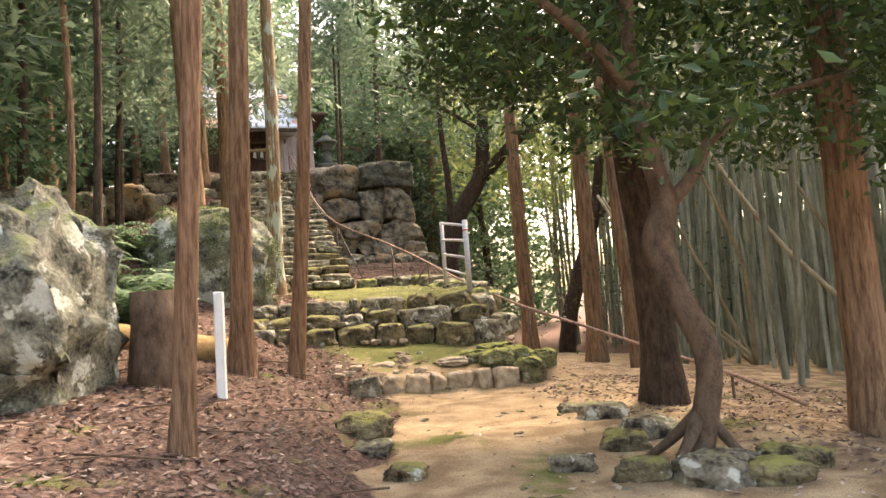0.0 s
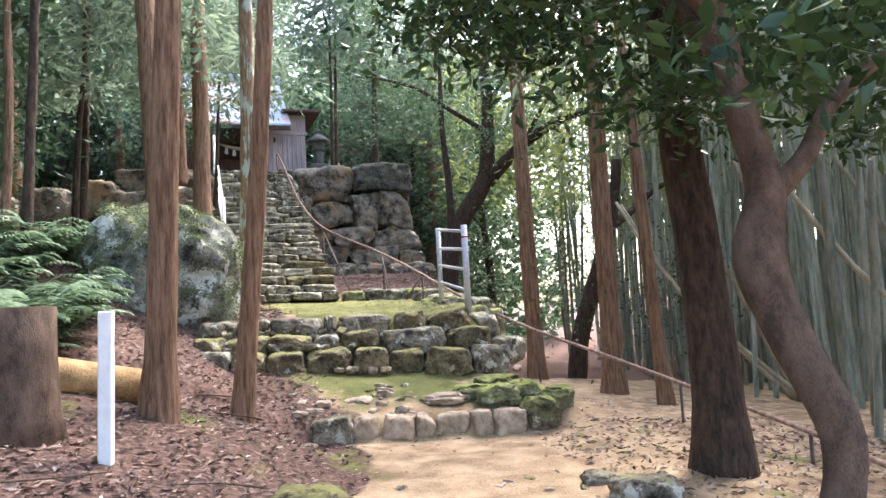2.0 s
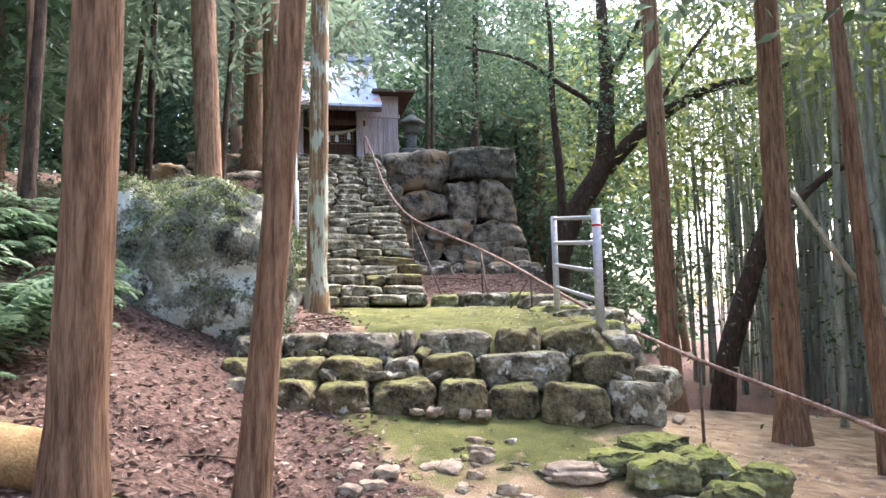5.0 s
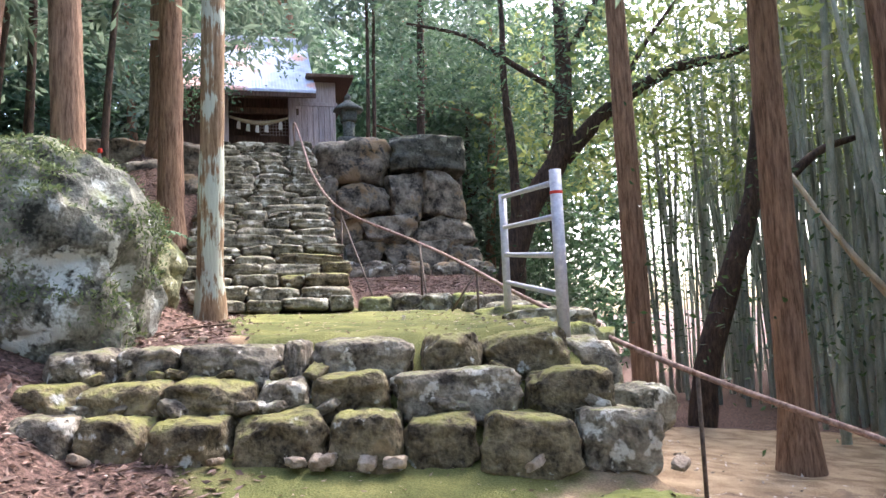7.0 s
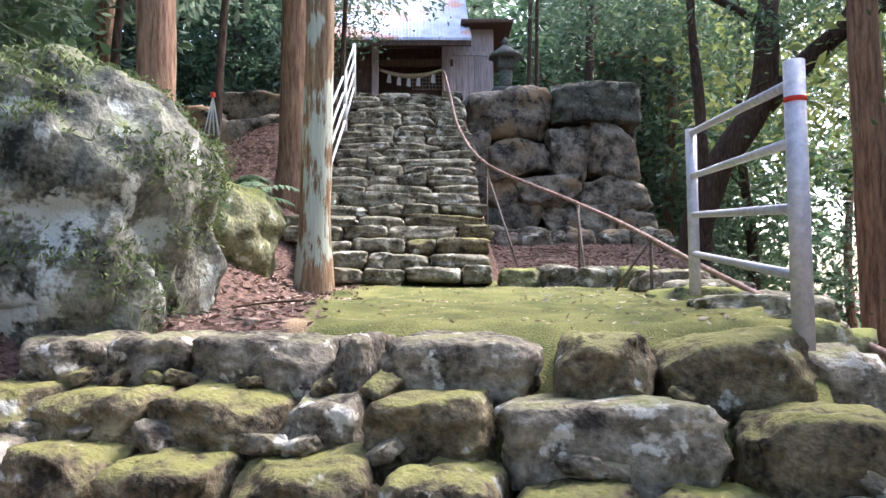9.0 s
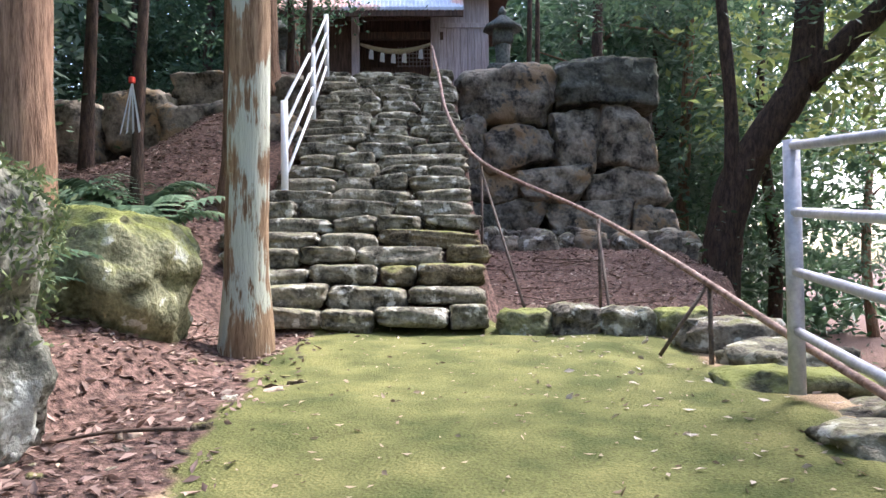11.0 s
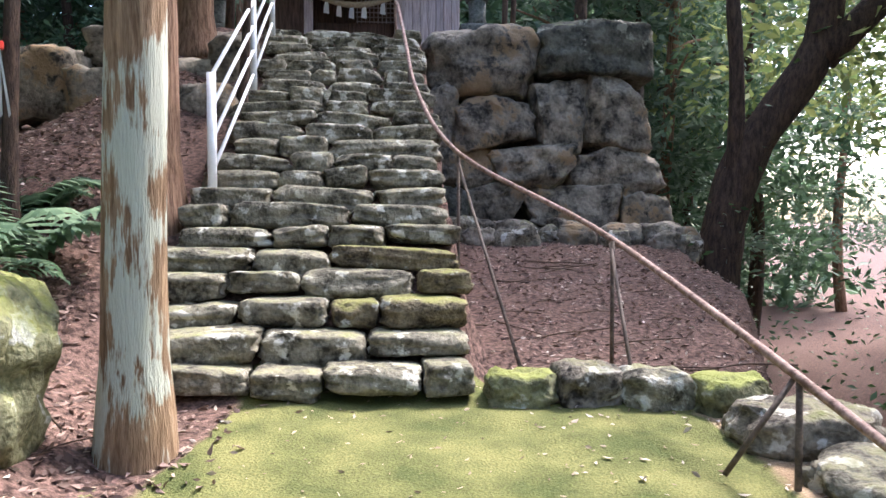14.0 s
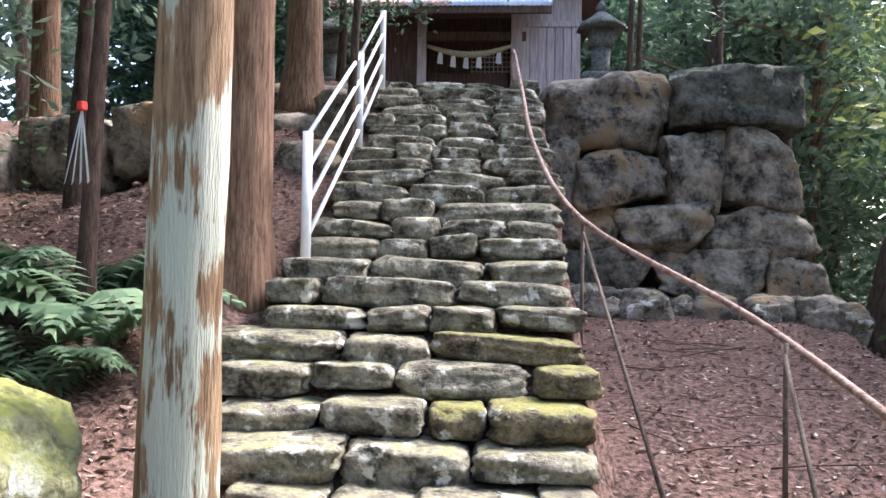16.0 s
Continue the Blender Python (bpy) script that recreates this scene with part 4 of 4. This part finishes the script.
c = scatter(30000, -4, 4, 0, 23, 41, lambda u, v, g: off_path(u, v) < -0.6 - 0.5 * g.random() and not (u > 1.9 and v > 16.7))
thing("leaf_litter", "brown dead leaves lying over the bank", "leaf litter", None, leaf_mesh("leaf_litter", c, np.random.default_rng(1).uniform(0.04, 0.11, len(c)), LITTER, 0.4, 0.75, 6), kind="stuff")
c = scatter(5000, -4, 9, 0, 23, 42, lambda u, v, g: abs(off_path(u, v)) > 0.7 + g.random() * 0.8 and not (u > 1.9 and v > 16.7 and u < 4.8))
thing("leaf_litter", "pale dry leaves scattered over moss and earth", "leaf litter", None, leaf_mesh("leaf_litter", c, np.random.default_rng(2).uniform(0.03, 0.08, len(c)), PALE_LITTER, 0.45, 0.8, 7), kind="stuff")
c = scatter(9000, 4.8, 9, 1, 23, 43, lambda u, v, g: off_path(u, v) > 1.2 and (v > 16.9 or v < 9))
thing("leaf_litter", "reddish dead leaves below the boulder wall", "leaf litter", None, leaf_mesh("leaf_litter", c, np.random.default_rng(3).uniform(0.04, 0.1, len(c)), LITTER, 0.35, 0.75, 8), kind="stuff")

c = scatter(1700, 1.2, 6, 1, 17, 44, lambda u, v, g: abs(off_path(u, v)) < 2.0, 0.008)
thing("leaf_litter", "stray dead leaves and bits on the path", "leaf litter", None, leaf_mesh("leaf_litter", c, np.random.default_rng(4).uniform(0.02, 0.06, len(c)), PATH_LITTER, 0.4, 0.85, 9), kind="stuff")

# rubble along the foot of the boulder wall
g = np.random.default_rng(37)
rubble = [stone("rock", 1, 0.9, 0.7, (WALLSTONE, STONE)[k % 2], 500 + k, 7, 4, 0.22, 1.8) for k in range(5)]
for i in range(34):
    u = g.uniform(4.95, 9.6)
    v = 23.2 - 0.35 * max(0, u - 7) - g.random() * (0.5 + 0.4 * max(0, u - 7.5))
    p = at(u, v)
    p.z = height(p.x, p.y) + 0.03
    thing("rock", "grey rock tumbled at the foot of the wall", "rock", Matrix.Translation(p) @ pose(0, 0, 0, g.uniform(-20, 20), g.uniform(-20, 20), g.uniform(0, 360)) @ Matrix.Scale(g.uniform(0.25, 0.75), 4), rubble[i % 5], "rocks at the foot of the wall")

# small stones in the path and between the blocks
pebbles = [stone("pebble", 1, 0.8, 0.45, (PALE, STONE, MOSSY)[k % 3], 400 + k, 5, 6, 0.3, 2.0) for k in range(6)]
g = np.random.default_rng(23)
for i in range(170):
    if i < 60:
        u, v = g.uniform(2.6, 4.2), g.uniform(8.6, 10.1)
    elif i < 100:
        u, v = g.uniform(2.3, 3.3), g.uniform(11.8, 16.8)
    else:
        u, v = g.uniform(2.5, 6), g.uniform(3, 10)
    p = at(u, v)
    p.z = height(p.x, p.y) - 0.012
    s = g.uniform(0.05, 0.16) * (1.5 if i < 60 and i % 3 == 0 else 0.8)
    thing("pebble", "small loose stone lying on the ground", "stone", Matrix.Translation(p) @ pose(0, 0, 0, g.uniform(-15, 15), g.uniform(-15, 15), g.uniform(0, 360)) @ Matrix.Scale(s, 4), pebbles[i % 6], "loose stones on the path")
for i in range(26):
    k = i % 3
    u = g.uniform(2.0, 5.8)
    v = (10.08, 10.52, 10.93)[k] - 0.25 * (u - 5.7) - 0.04
    p = at(u, v, (0.52, 0.86, 1.12)[k] + (0.2, 0.12, 0.03)[k] * (5.7 - u) / 4)
    thing("pebble", "small stone wedged against a step", "stone", Matrix.Translation(p) @ pose(0, 0, 0, g.uniform(-30, 30), g.uniform(-30, 30), g.uniform(0, 360)) @ Matrix.Scale(g.uniform(0.09, 0.2), 4), pebbles[i % 6], "wedged stones")

# slim dark saplings behind the bank, one with a strip of cloth
for i, (x, y, r, h) in enumerate(((-6.51, 16.92, 0.07, 9), (-8.5, 17.0, 0.08, 10), (-6.6, 20.4, 0.06, 9), (-9.5, 19.0, 0.1, 12), (-5.9, 11.5, 0.08, 12), (-9.0, 14.0, 0.13, 13))):
    cedar(x, y, r, "slim dark sapling trunk in the shade", DARK_BARK, (0.3, 0.1), h, True, 60 + i, "sapling")
cloth = thing("cloth_strip", "pale cloth strips with red tie on a sapling", "cloth")
for k in range(4):
    x = -6.51 + 0.09 + 0.04 * (k - 1.5)
    part("strip", mesh_of("strip", [(-6.51 + .08, 16.92 - .1, 3.96 + .35), (-6.51 + .1, 16.92 - .1, 3.96 + .35), (x + .05 * (k - 1), 16.92 - .14, 3.96 - .2), (x - .05 + .05 * (k - 1), 16.92 - .12, 3.96 - .22)], [(0, 1, 2, 3)], PAPER), cloth)
part("tie", box("tie", -6.51 + .06, -6.51 + .12, 16.92 - .13, 16.92 - .07, 3.96 + .33, 3.96 + .4, RED, 0.01), cloth)

# trunks on the platform behind the wall
for i, (u, v, r) in enumerate(((6.7, 27.5, 0.07), (7.0, 28.2, 0.07), (8.2, 26.8, 0.14))):
    p = at(u, v)
    cedar(p.x, p.y, r, "dark slim trunk behind the boulder wall", DARK_BARK, (0.2, 0.2), 14, True, 80 + i, "sapling")
bush = thing("evergreen_bush", "leafy evergreen beside the stair head", "bush")
p = at(1.5, 24.6)
part("trunk", tube("trunk", [(p.x, p.y, 5.3), (p.x + .1, p.y, 7), (p.x, p.y, 9.5)], [0.09, 0.07, 0.03], DARK_BARK, 9), bush)
g = np.random.default_rng(3)
c = np.stack([p.x + g.normal(0.3, 0.7, 50), p.y + g.normal(0, 0.6, 50), g.uniform(6.9, 10, 50)], 1)
part("crown", leaf_mesh("crown", clumps(c, 0.6, 70, 2, 0.5), g.uniform(0.08, 0.16, 3500), LEAF_MID, 0.42, 0.3, 9), bush)


def foliage_band(name, label, n, u, v, z, mat, seed, size=(0.25, 0.6)):
    g = np.random.default_rng(seed)
    c = []
    while len(c) < n:
        a, b = g.uniform(*u), g.uniform(*v)
        q = at(a, b)
        c.append((q.x, q.y, height(q.x, q.y) + g.uniform(*z)))
    thing(name, label, "foliage", None, leaf_mesh(name, clumps(c, 1.6, 40, seed, 0.55), g.uniform(*size, n * 40), mat, 0.42, 0.35, seed), kind="stuff")


foliage_band("far_wood", "dense green foliage of the far wood", 1600, (-18, 25), (42, 60), (0, 21), LEAF_MID, 11, (0.4, 1.0))
foliage_band("far_wood", "dark foliage of the wood on the hillside", 900, (-26, -9), (2, 44), (0.5, 15), LEAF_CEDAR, 12, (0.3, 0.8))
foliage_band("undergrowth", "leafy undergrowth below the bank trees", 260, (-10, -2.5), (14, 24), (0, 2.2), LEAF_MID, 13, (0.06, 0.16))
foliage_band("undergrowth", "leafy undergrowth beyond the boulder wall", 18, (9.5, 13), (26, 34), (0, 7), LEAF_MID, 14, (0.08, 0.2))
foliage_band("bamboo_canopy", "yellow-green leaves of the bamboo canopy", 650, (11, 26), (6, 36), (6, 13), LEAF_YELLOW, 15, (0.15, 0.4))
foliage_band("far_grove", "dark leaves deep in the bamboo grove", 290, (24, 36), (4, 36), (5, 12), LEAF_MID, 16, (0.3, 0.7))

foliage_band("undergrowth", "dark leafy shrubs before the bamboo grove", 70, (9.6, 12.5), (13, 24), (1.0, 4.5), LEAF_DARK, 18, (0.06, 0.15))
foliage_band("far_grove", "dim leaves between the far culms", 170, (26, 36), (2, 40), (0, 5), LEAF_MID, 21, (0.3, 0.7))

# culms deeper in the grove
g = np.random.default_rng(17)
verts, faces = [], []
for i in range(950):
    u, v = g.uniform(11.5, 26), g.uniform(3, 36)
    p = at(u, v)
    if p.x < 5.5:
        continue
    z = height(p.x, p.y) - 0.2
    r = g.uniform(0.035, 0.06)
    d = g.normal(0, 0.6, 2)
    o = len(verts)
    for t in (0, 0.5, 1):
        for a in range(5):
            verts.append((p.x + d[0] * t + r * (1 - t * .6) * math.cos(a * 1.257), p.y + d[1] * t + r * (1 - t * .6) * math.sin(a * 1.257), z + 12 * t))
    for j in range(2):
        for a in range(5):
            faces.append((o + j * 5 + a, o + j * 5 + (a + 1) % 5, o + (j + 1) * 5 + (a + 1) % 5, o + (j + 1) * 5 + a))
thing("bamboo_grove", "crowded grey-green culms deep in the grove", "bamboo", None, mesh_of("bamboo_grove", verts, faces, BAMBOO, True), kind="stuff")

# fern moss hanging over the great boulder
host = [o for o in scene.objects if o.name.startswith("boulder") and "fern moss" in o.get("label", "")][0]
g = np.random.default_rng(29)
c = []
for v in host.data.vertices:
    if v.normal.z > -0.3 and noise.noise(v.co * 1.6) > 0.02 - 0.4 * v.normal.z:
        q = host.matrix_basis @ v.co
        for _ in range(9):
            c.append((q.x + g.normal(0, 0.05), q.y + g.normal(0, 0.05), q.z + g.normal(0, 0.02)))
thing("fern_moss", "small green fronds growing over the boulder", "moss", None, leaf_mesh("fern_moss", c, g.uniform(0.03, 0.07, len(c)), MOSS_LEAF, 0.35, 0.0, 3, 0.5), kind="stuff")

# twigs lying on the bank
twigs = [tube("twig", smooth_path([(-0.5, 0, 0), (-0.1, 0.04 * k - 0.06, 0.02), (0.3, 0.02, 0.0), (0.55, -0.05, 0.015)], 3), np.linspace(0.012, 0.005, 10), BROWN_BARK, 5) for k in range(4)]
g = np.random.default_rng(61)
for i in range(90):
    u, v = g.uniform(-1.5, 2.6), g.uniform(2, 16)
    if i > 60:
        u, v = g.uniform(4.9, 7), g.uniform(17.2, 22)
    p = at(u, v)
    p.z = height(p.x, p.y) + 0.025
    thing("twig", "fallen dead twig on the leaf litter", "twig", Matrix.Translation(p) @ pose(0, 0, 0, 0, g.uniform(-8, 8), g.uniform(0, 360)) @ Matrix.Scale(g.uniform(0.3, 1.0), 4), twigs[i % 4], "fallen twigs")
